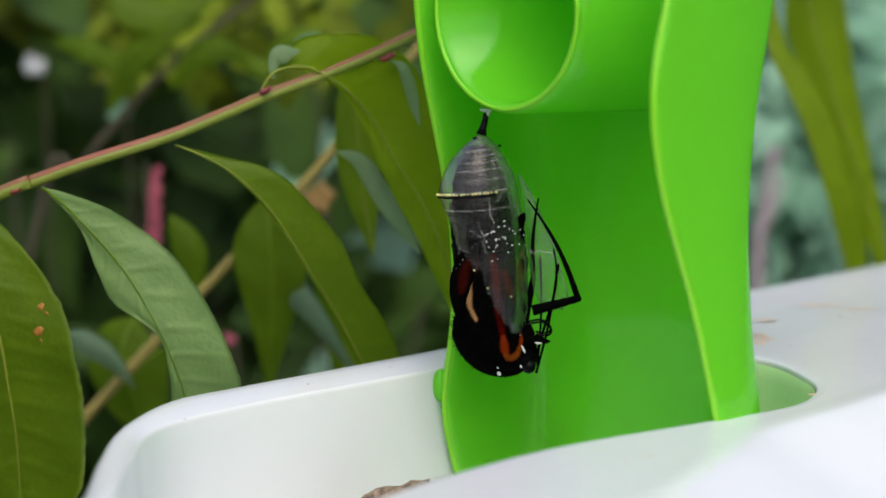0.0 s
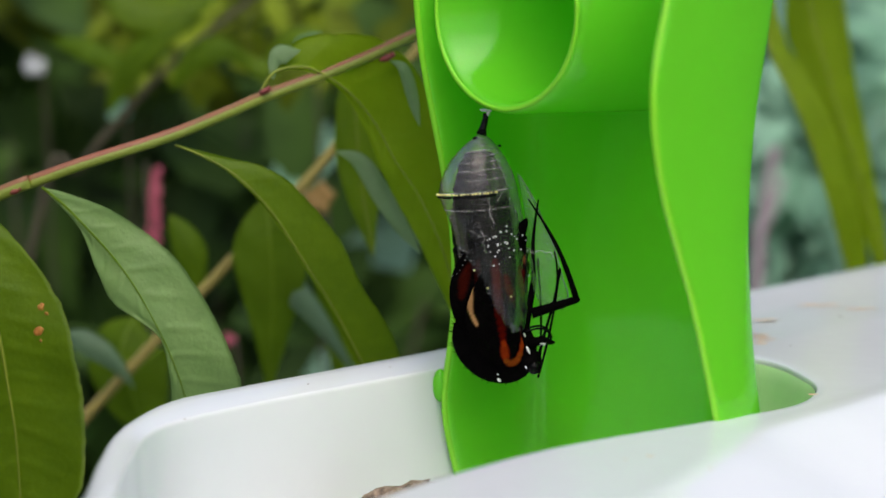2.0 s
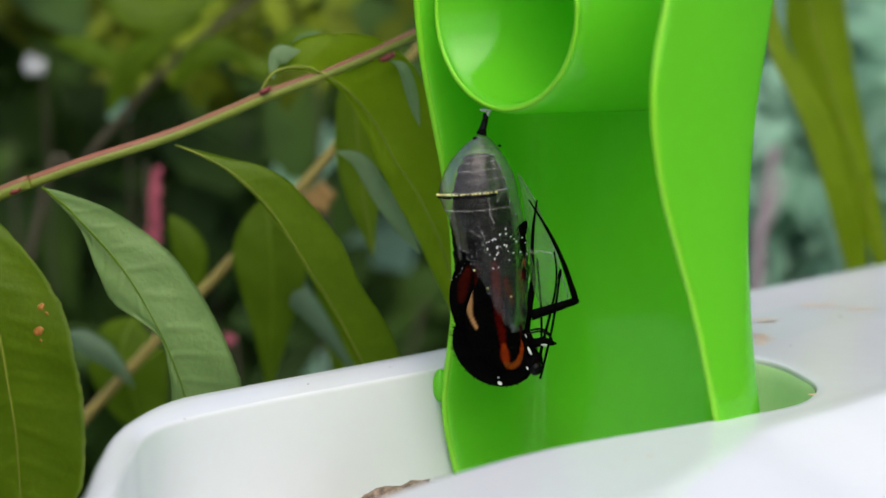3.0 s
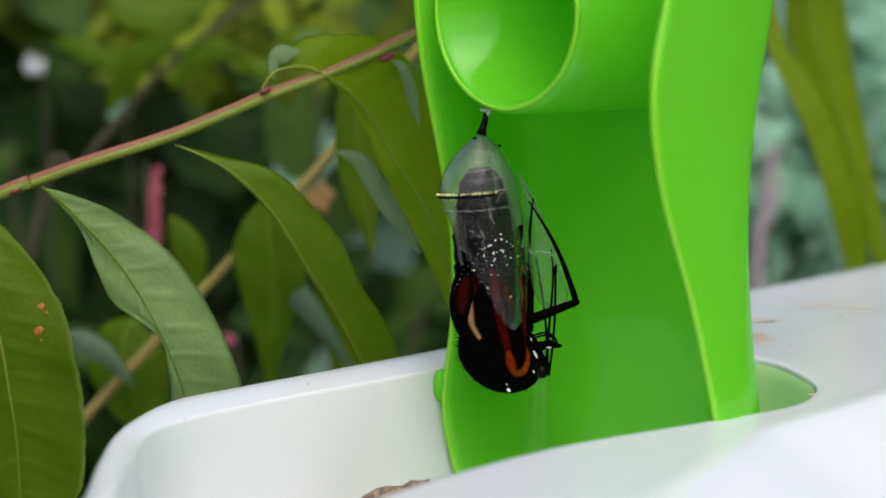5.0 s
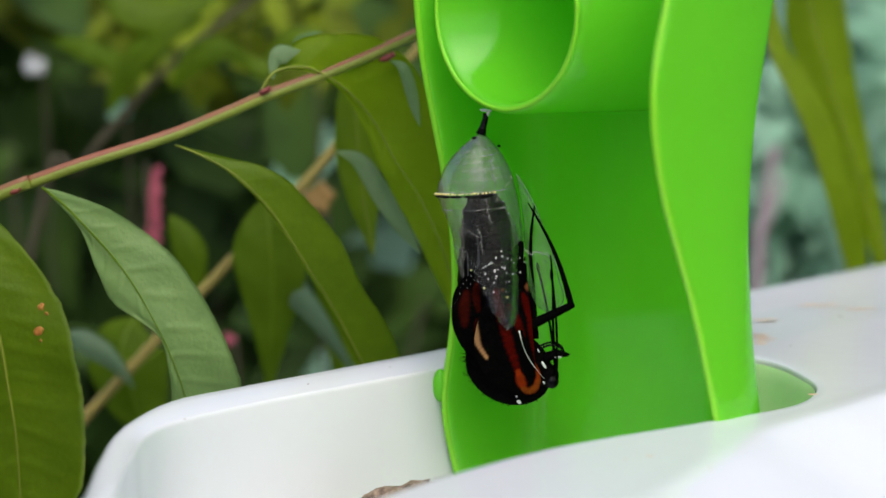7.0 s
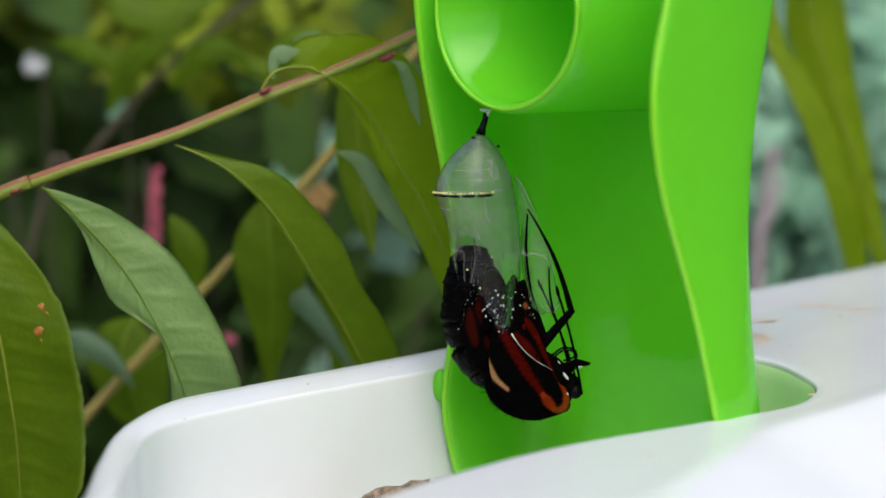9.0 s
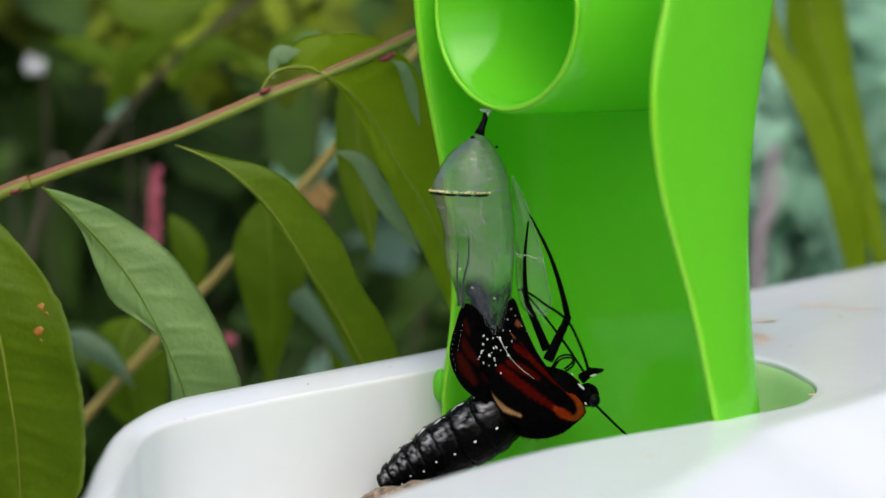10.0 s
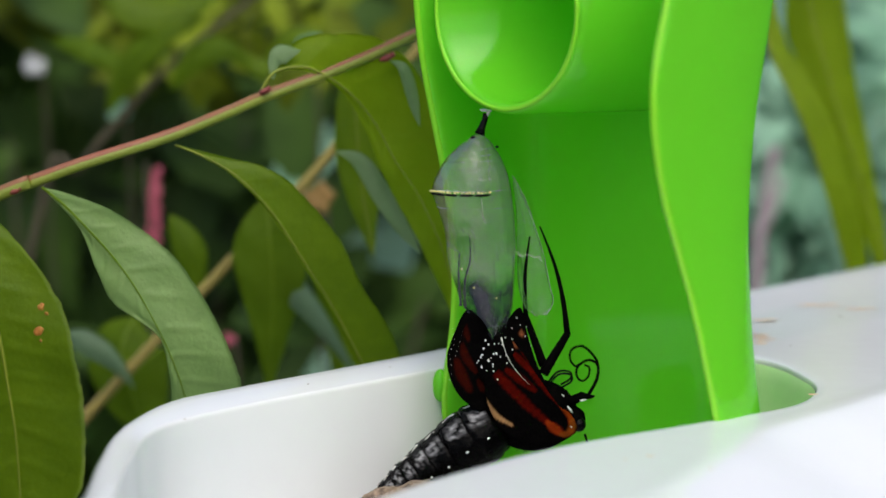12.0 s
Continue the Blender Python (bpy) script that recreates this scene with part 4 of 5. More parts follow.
def forewing(depth, mark):
    c, r = (-75, -75), (110, 150)
    out = [(18, -5), (4, -34), (-16, -46), (-40, -74), (-70, -112), (-105, -155), (-128, -182), (-138, -150), (-152, -120), (-150, -80), (-138, -35), (-110, 5), (-60, 25), (-10, 18)]
    bm = patch(out, depth, c, r, 0.0, 0.14, 16, 0.35, 40)
    pattern(bm, (
        ([(-146, -112), (-118, -86), (-75, -48), (-32, -14)], 9, RUST_C), ([(-34, -16), (-20, -5), (-8, 2)], 8, (0.19, 0.02, 0.003)),
        ([(-112, -104), (-88, -90), (-62, -72)], 7.5, RUST_C), ([(-102, -134), (-86, -120), (-70, -106)], 6, RUST_C),
        ([(-92, -128), (-62, -96), (-36, -70), (-12, -46)], 6, RUST_C), ([(-12, -46), (4, -30), (8, -12)], 6, (0.22, 0.03, 0.003)), ([(9, -22), (9, -8), (3, 2), (-9, 4)], 6.6, ORANGE_C),
        ([(-103, -152), (-100, -147)], 6, BROWN_C),
        ([(-151, -54), (-138, -36), (-122, -20), (-97, -8)], 5 if mark else 0.5, TAN_C)))
    w = part("forewing", bm, WING, butterfly, "black forewing with rust-red streaks and white spots")
    if not mark:
        return w
    rng = random.Random(3)
    tip_out = [(-100, -138), (-112, -165), (-130, -188), (-141, -150), (-160, -122), (-158, -92), (-146, -82), (-124, -106), (-112, -122)]
    bm = patch(tip_out, depth + 0.16, c, r, 0.0, 0.14, 8, 0.35, 14)
    pattern(bm, ())
    tip = part("wing_tip", bm, WING, w, "black wing tip with many white spots")
    fold_out = [(-34, -68), (-61, -118), (-81, -168), (-97, -214), (-118, -186), (-112, -150), (-84, -104), (-56, -72)]
    bm = patch(fold_out, depth - 0.2, c, r, 0.0, 0.14, 8, 0.35, 14)
    pattern(bm, (([(-92, -172), (-90, -166)], 5, BROWN_C), ([(-92, -136), (-76, -112)], 5, RUST_C)))
    fold = part("wing_fold", bm, WING, w, "black folded front edge of the wing")
    sp = [(-168, -130, 3.5), (-160, -138, 3.4), (-150, -140, 2.6), (-150, -122, 3.2), (-137, -140, 2.4), (-171, -118, 2.6), (-150, -104, 3), (-138, -118, 2.2), (-128, -122, 3),
          (-126, -108, 2.4), (-148, -92, 2.8), (-160, -92, 2.0), (-140, -78, 2.6), (-118, -132, 2.6), (-158, -112, 2.2), (-105, -190, 2.6), (-112, -172, 2.2), (-98, -178, 2.0), (-88, -160, 2.2), (-80, -150, 2.0), (-120, -150, 2), (-132, -152, 2)]
    sp += [(-158 + rng.uniform(-20, 20), -120 + rng.uniform(-26, 24), rng.uniform(1.8, 3.4)) for _ in range(14)]
    sp = [(x + 14, y - 8, s * 0.48) for x, y, s in sp]
    dots(tip, [q for q in sp if 0.72 * q[1] - 0.7 * q[0] > -40], depth + 0.16, c, r, 0.35)
    dots(fold, [(q[0] - 11, q[1] + 2, q[2] * 0.8) for q in sp if 0.72 * q[1] - 0.7 * q[0] <= -40] + [(-74, -150, 0.8), (-84, -182, 0.9)], depth - 0.2, c, r, 0.35)
    return w, tip, fold


def hindwing(depth, mark):
    c, r = (-170, -100), (90, 130)
    out = [(-95, -30), (-140, -20), (-180, -40), (-205, -70), (-217, -110), (-208, -150), (-190, -195), (-165, -185), (-140, -150), (-110, -90)]
    bm = patch(out, depth, c, r, 0.0, 0.14, 8, 0.35, 20)
    pattern(bm, (([(-200, -112), (-190, -88), (-174, -62)], 9, (0.028, 0.003, 0.0015)), ([(-192, -140), (-184, -118), (-166, -96)], 7, (0.026, 0.003, 0.0015)),
                 ([(-188, -172), (-186, -160), (-182, -150)], 5, (0.024, 0.003, 0.0015)), ([(-160, -80), (-150, -62)], 5, (0.024, 0.003, 0.0015))))
    w = part("hindwing", bm, WING, butterfly, "black hindwing with dark red cells and a spotted edge")
    if not mark:
        return w
    d = depth
    dots(w, [(-210 + 3 * math.sin(i), -78 - 9 * i, 0.42 + 0.2 * (i % 3 == 0)) for i in range(11)] + [(-203 + 2 * i, -120 - 9 * i, 0.4) for i in range(6)], d, c, r, 0.35)
    return w


FORE_NEAR, WING_TIP, WING_FOLD = forewing(3.3, True)
FORE_FAR = forewing(-2.6, False)
HIND_NEAR = hindwing(2.0, True)
HIND_FAR = hindwing(-1.6, False)


def thorax():
    bm = bmesh.new()
    m = Matrix.Rotation(radians(-4), 4, "Y")
    c = q2(-60, -20)
    ball(bm, c + Vector((0, 0.5, 0)), (80 * K, 2.6, 65 * K), 4, m)
    for v in bm.verts:
        v.co += 0.1 * noise.noise_vector(v.co * 1.3)
    rng = random.Random(8)
    core = [(v.co.copy(), v.normal.copy()) for v in bm.verts]
    for p, nn in core:
        if rng.random() < 0.4 and abs(p.y) < 1.5 and (p.z < c.z - 1.5 or rng.random() < 0.25):
            d = (nn + Vector((-0.6, 0, -0.1)) + Vector([rng.uniform(-0.4, 0.4) for _ in range(3)])).normalized()
            ln = rng.uniform(0.25, 0.7) * (2.2 if p.x < c.x - 4.2 else 1)
            s = d.cross(Vector((0.3, 1, 0.2))).normalized() * 0.05
            bm.faces.new([bm.verts.new(q) for q in (p - s, p + s, p + d * ln)])
    th = part("thorax", bm, BLACK, butterfly, "furry black thorax")
    for x, y, q in ((-12, 19, 4.6), (-21, 13, 2.4)):
        bm = bmesh.new()
        ball(bm, q2(x, y) + Vector((0, -1.2, 0)), (q * K, 0.4, q * 0.7 * K), 2)
        part("white_mark", bm, SPOT, th)
    bm = bmesh.new()
    for i in range(150):
        a = rng.uniform(2.2, 4.6)
        p = c + Vector((80 * K * math.cos(a) * rng.uniform(0.8, 1.05), rng.uniform(-2.0, 2.0), 58 * K * math.sin(a) * rng.uniform(0.8, 1.0)))
        if p.z > c.z + 1.5:
            continue
        d = Vector((-1.0, rng.uniform(-0.3, 0.3), rng.uniform(-0.5, 0.25))).normalized()
        s = d.cross(Vector((0, 1, 0.2))).normalized() * rng.uniform(0.04, 0.08)
        ln = rng.uniform(0.4, 1.6)
        mid = p + d * ln * 0.6 + Vector((0, 0, -0.08 * ln))
        bm.faces.new([bm.verts.new(q) for q in (p - s, p + s, mid + s * 0.6, p + d * ln + Vector((0, 0, -0.25 * ln)), mid - s * 0.6)])
    tagged(part("fur", bm, BLACK, th), kind="stuff")


def head():
    bm = bmesh.new()
    ball(bm, q2(33, -22), (20 * K, 2.2, 21 * K), 3)
    rng = random.Random(12)
    bm.normal_update()
    for v in list(bm.verts):
        v.co += 0.16 * noise.noise_vector(v.co * 1.8)
    hd = part("head", bm, BLACK, butterfly, "black head with white marks")
    bm = bmesh.new()
    ball(bm, q2(42, -16) + Vector((0, -1.5, 0)), (12 * K, 0.9, 13 * K), 3)
    part("eye", bm, BLACK_SHINY, hd, "glossy black compound eye")
    for x, y, a, b, rot in ((20, -42, 8, 2.2, 0.75), (28, -12, 3.0, 1.5, 0.7), (4, -64, 4, 1.0, 0.75)):
        bm = bmesh.new()
        ball(bm, q2(x, y) + Vector((0, -2.3, 0)), (a * K, 0.3, b * K), 2, Matrix.Rotation(rot, 4, "Y"))
        part("white_mark", bm, SPOT, hd)
    for dy, yy in ((-0.9, -66), (0.9, -60)):
        bm = bmesh.new()
        tube(bm, [q2(20, -50) + Vector((0, dy, 0)), q2(38, yy) + Vector((0, dy, 0)), q2(60, yy - 3) + Vector((0, dy, 0))], [0.7, 0.75, 0.15], 8)
        palp = part("palp", bm, BLACK, hd, "furry palp")
        bm = bmesh.new()
        ball(bm, q2(40, yy + 6) + Vector((0, dy - 0.4, 0)), (8 * K, 0.3, 1.9 * K), 2, Matrix.Rotation(-0.25, 4, "Y"))
        part("white_mark", bm, SPOT, palp)
    # folded forelegs under the head
    for dy in (-1.2, 1.0):
        bm = bmesh.new()
        tube(bm, [p + Vector((0, dy, 0)) for p in catmull([q2(-40, -72), q2(-22, -98), q2(0, -100), q2(2, -88), q2(-14, -76)], 4)], 0.17, 6)
        part("foreleg", bm, BLACK_SHINY, butterfly)
    return hd


thorax()
HEAD = head()


# torn white shred on the tip of the case
bm = bmesh.new()
tube(bm, [Vector((x * K, 0.15 * math.sin(x / 9), 7 * K * math.sin(x / 28))) for x in range(0, 97, 6)], [0.16, 0.1, 0.065, 0.05, 0.05, 0.045, 0.045, 0.045, 0.04, 0.04, 0.04, 0.035, 0.035, 0.03, 0.03, 0.025, 0.02], 6)
SHRED = part("membrane_shred", bm, TISSUE, CASE, "white shred of lining hanging from the tip")

# abdomen: overlapping rings
SEG = [q * K for q in (44, 46, 40, 32, 26, 23, 22, 24)]
RAD = [50, 55, 54, 50, 46, 42, 38, 33]


def abdomen():
    segs = []
    around = [2 * math.pi * q / 72 for q in range(72)]
    for i, r0 in enumerate(RAD):
        r = r0 * (1 + 0.035 * math.sin(2.7 * i))
        last = i == len(RAD) - 1
        rn = 24 if last else RAD[i + 1]
        prof = [(-0.5, r * 0.955), (-0.42, r * 0.985), (-0.3, r * 1.01), (-0.15, r * 1.02), (0, r * 0.55 + rn * 0.48), (0.15, r * 0.3 + rn * 0.73), (0.3, rn * 1.035),
                (0.42, rn * 1.04), (0.5, rn * 1.035), (0.55, rn * 1.01), (0.58, rn * 0.96), (0.58, rn * 0.5)]
        if last:
            prof[-2:] = [(0.66, rn * 0.8), (0.76, rn * 0.5), (0.78, rn * 0.2)]
        if i == 0:
            prof[:2] = [(-0.72, r * 0.25), (-0.7, r * 0.55), (-0.62, r * 0.8), (-0.48, r * 0.94)]
        bm = bmesh.new()
        layer = bm.verts.layers.float_color.new("scales_and_sheen")
        rows = []
        for s, rr in prof:
            row = []
            for a in around:
                crease = 1 + 0.045 * noise.noise((3 * math.cos(a), 3 * math.sin(a), 7 * s + 5 * i)) + 0.012 * noise.noise((9 * math.cos(a), 9 * math.sin(a), 4 * s + i))
                edge = 0.12 * noise.noise((5 * math.cos(a), 5 * math.sin(a), i)) if s > 0.3 else 0
                row.append(Vector(((s + edge) * SEG[i], 1.15 * rr * K * math.cos(a) * crease, rr * K * math.sin(a) * crease)))
            rows.append(row)
        vs = grid(bm, rows, closed=True)
        bm.faces.new(vs[0])
        bm.faces.new(vs[-1])
        # grey sky sheen painted on the near upper flank of each ring
        for (s, rr), row in zip(prof, vs):
            for a, v in zip(around, row):
                fall = max(0, 1 - ((a - 0.78) / 0.42) ** 2) * max(0, 1 - ((s - 0.05 * math.sin(4 * i)) / 0.44) ** 6) if a < math.pi else 0
                fall *= min(max(0.6 + 1.6 * noise.noise((7 * a, 5 * s, 3.3 * i)), 0), 1)
                g = 0.002 + 0.5 * fall ** 1.9
                v[layer] = (g, g, g * 1.03, 1)
        sg = part("abdomen_segment", bm, CUTICLE, butterfly, "glossy black ringed abdomen segment with painted grey sheen")
        for a, s0, s1, wide in ((1.42 + 0.05 * math.sin(2 * i), -0.3, 0.28, 0.14), (-0.05 + 0.1 * math.sin(3 * i), -0.06, 0.06, 0.17)):
            bm = bmesh.new()
            pts = []
            for s in np.linspace(s0, s1, 5):
                rr = float(np.interp(s, [q[0] for q in prof[:9]], [q[1] for q in prof[:9]])) * K
                pts.append(Vector((s * SEG[i], 1.15 * rr * math.cos(a), rr * math.sin(a))))
            tube(bm, pts, [wide * 0.4, wide, wide, wide * 0.8, wide * 0.3], 6)
            part("white_spot", bm, SPOT, sg)
        segs.append(sg)
    return segs


ABDOMEN = abdomen()


def limb(name, length, r0, r1, material=BLACK, bend=0.0, knob=0.0):
    """A bar along +x from its joint."""
    bm = bmesh.new()
    n = 10
    pts = [Vector((length * K * i / n, 0, bend * K * math.sin(math.pi * i / n))) for i in range(n + 1)]
    tube(bm, pts, [(r0 + (r1 - r0) * i / n) * K * (1.04 - 0.04 * math.cos(3 * i)) for i in range(n + 1)], 8)
    ball(bm, pts[0], (r0 * K * 1.05,) * 3, 2)
    if knob:
        ball(bm, pts[-1], (knob * 3.5 * K, knob * K, knob * K), 2)
    return part(name, bm, material, butterfly)


TIBIA_A, FEMUR_A = limb("tibia", 195, 5.4, 1.3, bend=9), limb("femur", 82, 6, 9)
TIBIA_B, FEMUR_B = limb("tibia", 142, 4.8, 1.4, bend=-5), limb("femur", 92, 5.2, 8)
ANTENNA_A = limb("antenna", 185, 2.1, 2.0, BLACK, bend=4, knob=3.2)
ANTENNA_B = limb("antenna", 185, 2.0, 1.9, BLACK, bend=4, knob=3.0)
PROB_N, PROB_L = 34, 6.2
PROBOSCIS, PROBOSCIS_B = [], []
for strand in (PROBOSCIS, PROBOSCIS_B):
    for i in range(PROB_N):
        bm = bmesh.new()
        r = (2.7 - 1.4 * i / PROB_N) * K
        tube(bm, [Vector((x * K, 0, 0)) for x in (-PROB_L / 2 - 1.2, -1, 1, PROB_L / 2 + 1.2)], r, 6)
        strand.append(part("proboscis_segment", bm, BLACK, butterfly))


# ---- what moves ----
def flat(x, z, dx, dz, y=0.0):
    """The pose of a part whose +x points along (dx, dz) in the upright plane of the body."""
    t = Vector((dx, 0, dz)).normalized()
    m = Matrix(((t.x, 0, t.z, x * U), (0, -1, 0, y * U), (t.z, 0, -t.x, z * U), (0, 0, 0, 1)))
    return m


def motions():
    # the body: where the wing root is, and how far the body is turned
    body = [(0, (10.84, -22.34), 43.5), (1.5, (10.85, -23.1), 43.5), (3, (10.95, -23.86), 43), (5, (12.3, -24.8), 38.5), (5.5, (12.65, -25.1), 37.5), (6.5, (13.4, -26.1), 36), (7, (13.9, -26.6), 34.5), (8, (16.1, -27.25), 27), (8.8, (17.97, -27.96), 18.5), (9, (18.33, -28.14), 17), (9.3, (18.79, -28.51), 14.5), (9.4, (19.95, -28.42), 8), (9.5, (21.39, -28.23), 0), (9.6, (21.21, -28.6), -3), (9.7, (21.04, -28.88), -4), (9.8, (20.86, -29.15), -4), (9.9, (20.95, -29.24), -4), (10, (20.95, -29.34), -3.5), (10.2, (21.04, -29.52), -3), (10.5, (20.78, -30.07), -1), (11, (20.25, -31.27), 2), (11.5, (19.8, -31.73), 3), (12, (19.53, -32.0), 4)]
    poses = {t: pose(p[0] * U, BUG_Y * U, p[1] * U, 0, a, 0) for t, p, a in body}
    walk(butterfly, list(poses.items()))

    def root(t):
        ks = sorted(poses)
        j = max(i for i in range(len(ks)) if ks[i] <= t)
        if ks[j] == t:
            return poses[t]
        s = (t - ks[j]) / (ks[j + 1] - ks[j])
        return poses[ks[j]].lerp(poses[ks[j + 1]], s)

    def on_body(t, m):
        """From the place to the butterfly's own space; m lies in the plane of the body."""
        return root(t).inverted() @ Matrix.Translation((0, BUG_Y * U, 0)) @ m

    # wings
    for w, turns, rolls in ((FORE_NEAR, (-2, -1, -1, 0, 0, 0), (24, 22, 14, 4, 0, 0)), (FORE_FAR, (-10, -9, -6, -2, 0, 0), (34, 34, 24, 8, 0, 0)),
                            (HIND_NEAR, (-2, -2, -4, 1, 2, 0), (6, 6, 4, 0, 0, 0)), (HIND_FAR, (-2, -2, -4, 1, 2, 0), (6, 6, 4, 0, 0, 0))):
        slide = (1.7, 1.5, 1.0, 0, 0, 0) if w in (HIND_NEAR, HIND_FAR) else (-2.6, -2.8, -1.6, 0, 0, 0)
        hinge = Vector((0, -w.data.vertices[0].co.y, 0))
        walk(w, [(t, Matrix.Translation(Vector((0.72, 0, -0.69)) * q * U) @ pose(0, 0, 0, 0, d, 0) @ Matrix.Translation(-hinge) @ Matrix.Rotation(radians(f), 4, Vector((-0.63, 0, 0.78))) @ Matrix.Translation(hinge))
                 for t, d, f, q in zip((0, 3, 7, 9, 9.5, 12), turns, rolls, slide)])
    # the spotted tip is drawn back as the wing comes free and crumples
    walk(WING_TIP, [(t, Matrix.Translation(Vector((-0.72, 0, 0.69)) * q * K * U)) for t, q in ((0, 24), (3, 25), (7, 34), (9, 22), (9.5, 4), (10, 0), (12, 2))])
    # its front edge lies folded inwards at first
    hem = q2(-40, -74) * U
    walk(WING_FOLD, [(t, Matrix.Translation(hem) @ Matrix.Rotation(radians(a), 4, "Y") @ Matrix.Translation(-hem)) for t, a in ((0, -42), (3, -42), (7, -36), (9, -12), (9.5, -2), (10, 0), (12, 0))])
    # the head nods
    walk(HEAD, [(t, on_body(t, Matrix.Translation((x * U, 0, z * U)) @ Matrix.Rotation(radians(a), 4, "Y") @ Matrix.Translation(-q2(42, -16) * U)))
                for t, (x, z), a in ((0, (13.6, -21.6), 22), (3, (14.6, -21.9), 22), (5, (15.6, -22.4), 20), (7, (17.22, -24.02), 15), (8, (19.21, -24.94), 12), (9, (20.92, -25.67), 10), (9.4, (22.63, -26.04), 6), (9.5, (24.15, -25.76), 0), (9.8, (23.71, -26.58), 0), (10, (23.8, -27.04), 0), (11, (22.93, -29.24), 5), (12, (21.59, -30.99), 10))])

    # chains along a moving curve
    def chain(parts, steps, curves, y=0.0, pace=None, roll=None, sink=None, fold=False):
        rows = [[] for _ in parts]
        for t, pts in curves:
            lay = pace(t) if pace else 1
            twist = Matrix.Rotation(radians(roll(t) if roll else 0), 4, "X")
            line = catmull([(p[0], 0, p[1]) for p in pts], 14)
            lens = [0.0]
            for a, b in zip(line, line[1:]):
                lens.append(lens[-1] + (b - a).length)
            end = (line[-1] - line[-2]).normalized()

            def along(s):
                if s >= lens[-1]:
                    # the tip lies back along itself
                    s = max(2 * lens[-1] - s, 0) if fold else s
                if s >= lens[-1]:
                    return line[-1] + end * (s - lens[-1])
                j = max(i for i in range(len(lens)) if lens[i] <= s)
                j = min(j, len(line) - 2)
                return line[j].lerp(line[j + 1], (s - lens[j]) / (lens[j + 1] - lens[j]))
            for i in range(len(parts)):
                s0, s1 = sum(steps[:i]) * lay, sum(steps[:i + 1]) * lay
                p, q, c = along(s0), along(s1), along((s0 + s1) / 2)
                if fold and s1 > lens[-1]:
                    q, p = (line[-1], line[-2]) if s0 < lens[-1] else (p, q)

                rows[i].append((t, on_body(t, flat(c.x, c.z, q.x - p.x, q.z - p.z, y + (sink(t) if sink else 0)) @ twist)))
        for ob, r in zip(parts, rows):
            walk(ob, r)

    chain(ABDOMEN, SEG, [
        (0, [(8.38, -9.76), (7.29, -3.45), (6.12, 3.26), (5.64, 15.7)]),
        (3, [(8.57, -11.11), (7.47, -4.35), (6.21, 2.37), (5.65, 13.93)]),
        (5, [(8.75, -13.38), (7.66, -7.05), (6.75, -0.31), (5.83, 10.39)]),
        (7, [(9.3, -17.46), (8.03, -10.66), (7.47, -3), (6.02, 5.94)]),
        (9, [(11.2, -23.3), (6.4, -18.2), (4.64, -12.02), (4.62, -3.72)]),
        (9.3, [(12.0, -23.8), (6.1, -19.4), (3.57, -13.38), (3.2, -4.62)]),
        (9.4, [(10.86, -24.02), (5.19, -20.01), (2.5, -12.92), (3.03, -5.7)]),
        (9.5, [(11.5, -26.58), (5.2, -23.38), (-0.81, -18.82), (-3.48, -13.83)]),
        (9.6, [(10.43, -29.34), (4.14, -30.25), (-2.16, -32.55), (-9.36, -32.55)]),
        (9.7, [(10.43, -28.88), (4.14, -30.71), (-2.16, -33.01), (-9.37, -34.4)]),
        (9.8, [(10.43, -29.34), (4.14, -31.63), (-2.16, -34.4), (-9.38, -36.89)]),
        (9.9, [(10.43, -29.34), (4.14, -32.55), (-2.16, -35.78), (-8.94, -39.02)]),
        (10, [(9.98, -29.8), (4.14, -33.48), (-2.17, -37.17), (-8.5, -41.33)]),
        (10.5, [(9.53, -30.25), (4.14, -33.94), (-1.71, -38.09), (-8.05, -42.73)]),
        (11, [(9.09, -30.9), (3.69, -34.58), (-1.99, -38.74), (-8.05, -43.19)]),
        (12, [(8.64, -31.36), (3.24, -35.04), (-1.99, -39.11), (-7.6, -43.19)])], y=1.6,
          pace=lambda t: float(np.interp(t, (0, 7, 9.3, 9.6, 9.8, 10), (0.95, 0.95, 0.93, 0.86, 0.88, 0.98))), roll=lambda t: float(np.interp(t, (0, 9, 9.3, 9.6), (80, 80, 70, 0))),
          sink=lambda t: float(np.interp(t, (0, 7, 9, 9.4, 9.6), (3.6, 3.6, 2.4, 0.8, 0))))

    early = [
        (0, [(14.43, -21.83), (15.57, -17.46), (17.91, -8.4), (16.97, -1.21), (15.16, 4.16)]),
        (3, [(14.88, -22.47), (15.93, -17.91), (17.91, -8.4), (16.97, -1.21), (15.16, 4.16)]),
        (7, [(18.03, -23.38), (17.53, -17.46), (17.29, -8.4), (16.72, -3), (14.72, 3.26)]),
        (9, [(20.73, -24.75), (18.88, -17.46), (17.04, -11.11), (16.54, -3.9), (15.17, 2.37)]),
        (9.6, [(22.96, -23.38), (20.22, -17.46), (17.32, -12.02), (16.21, -6.6), (16.69, 0.58)]),
        (10, [(23.41, -23.66), (22.03, -19.28), (19.75, -14.74), (16.16, -12.02), (13.47, -10.21), (10.34, -9.31)])]
    late = [
        (11, [(22.71, -25.49), (24.83, -22.29), (25.08, -20.37), (23.81, -18.82), (22.02, -18.73), (20.78, -20.37), (21.42, -22.01), (22.95, -22.65), (24.2, -21.65), (24.36, -20.37), (23.55, -19.46)])]
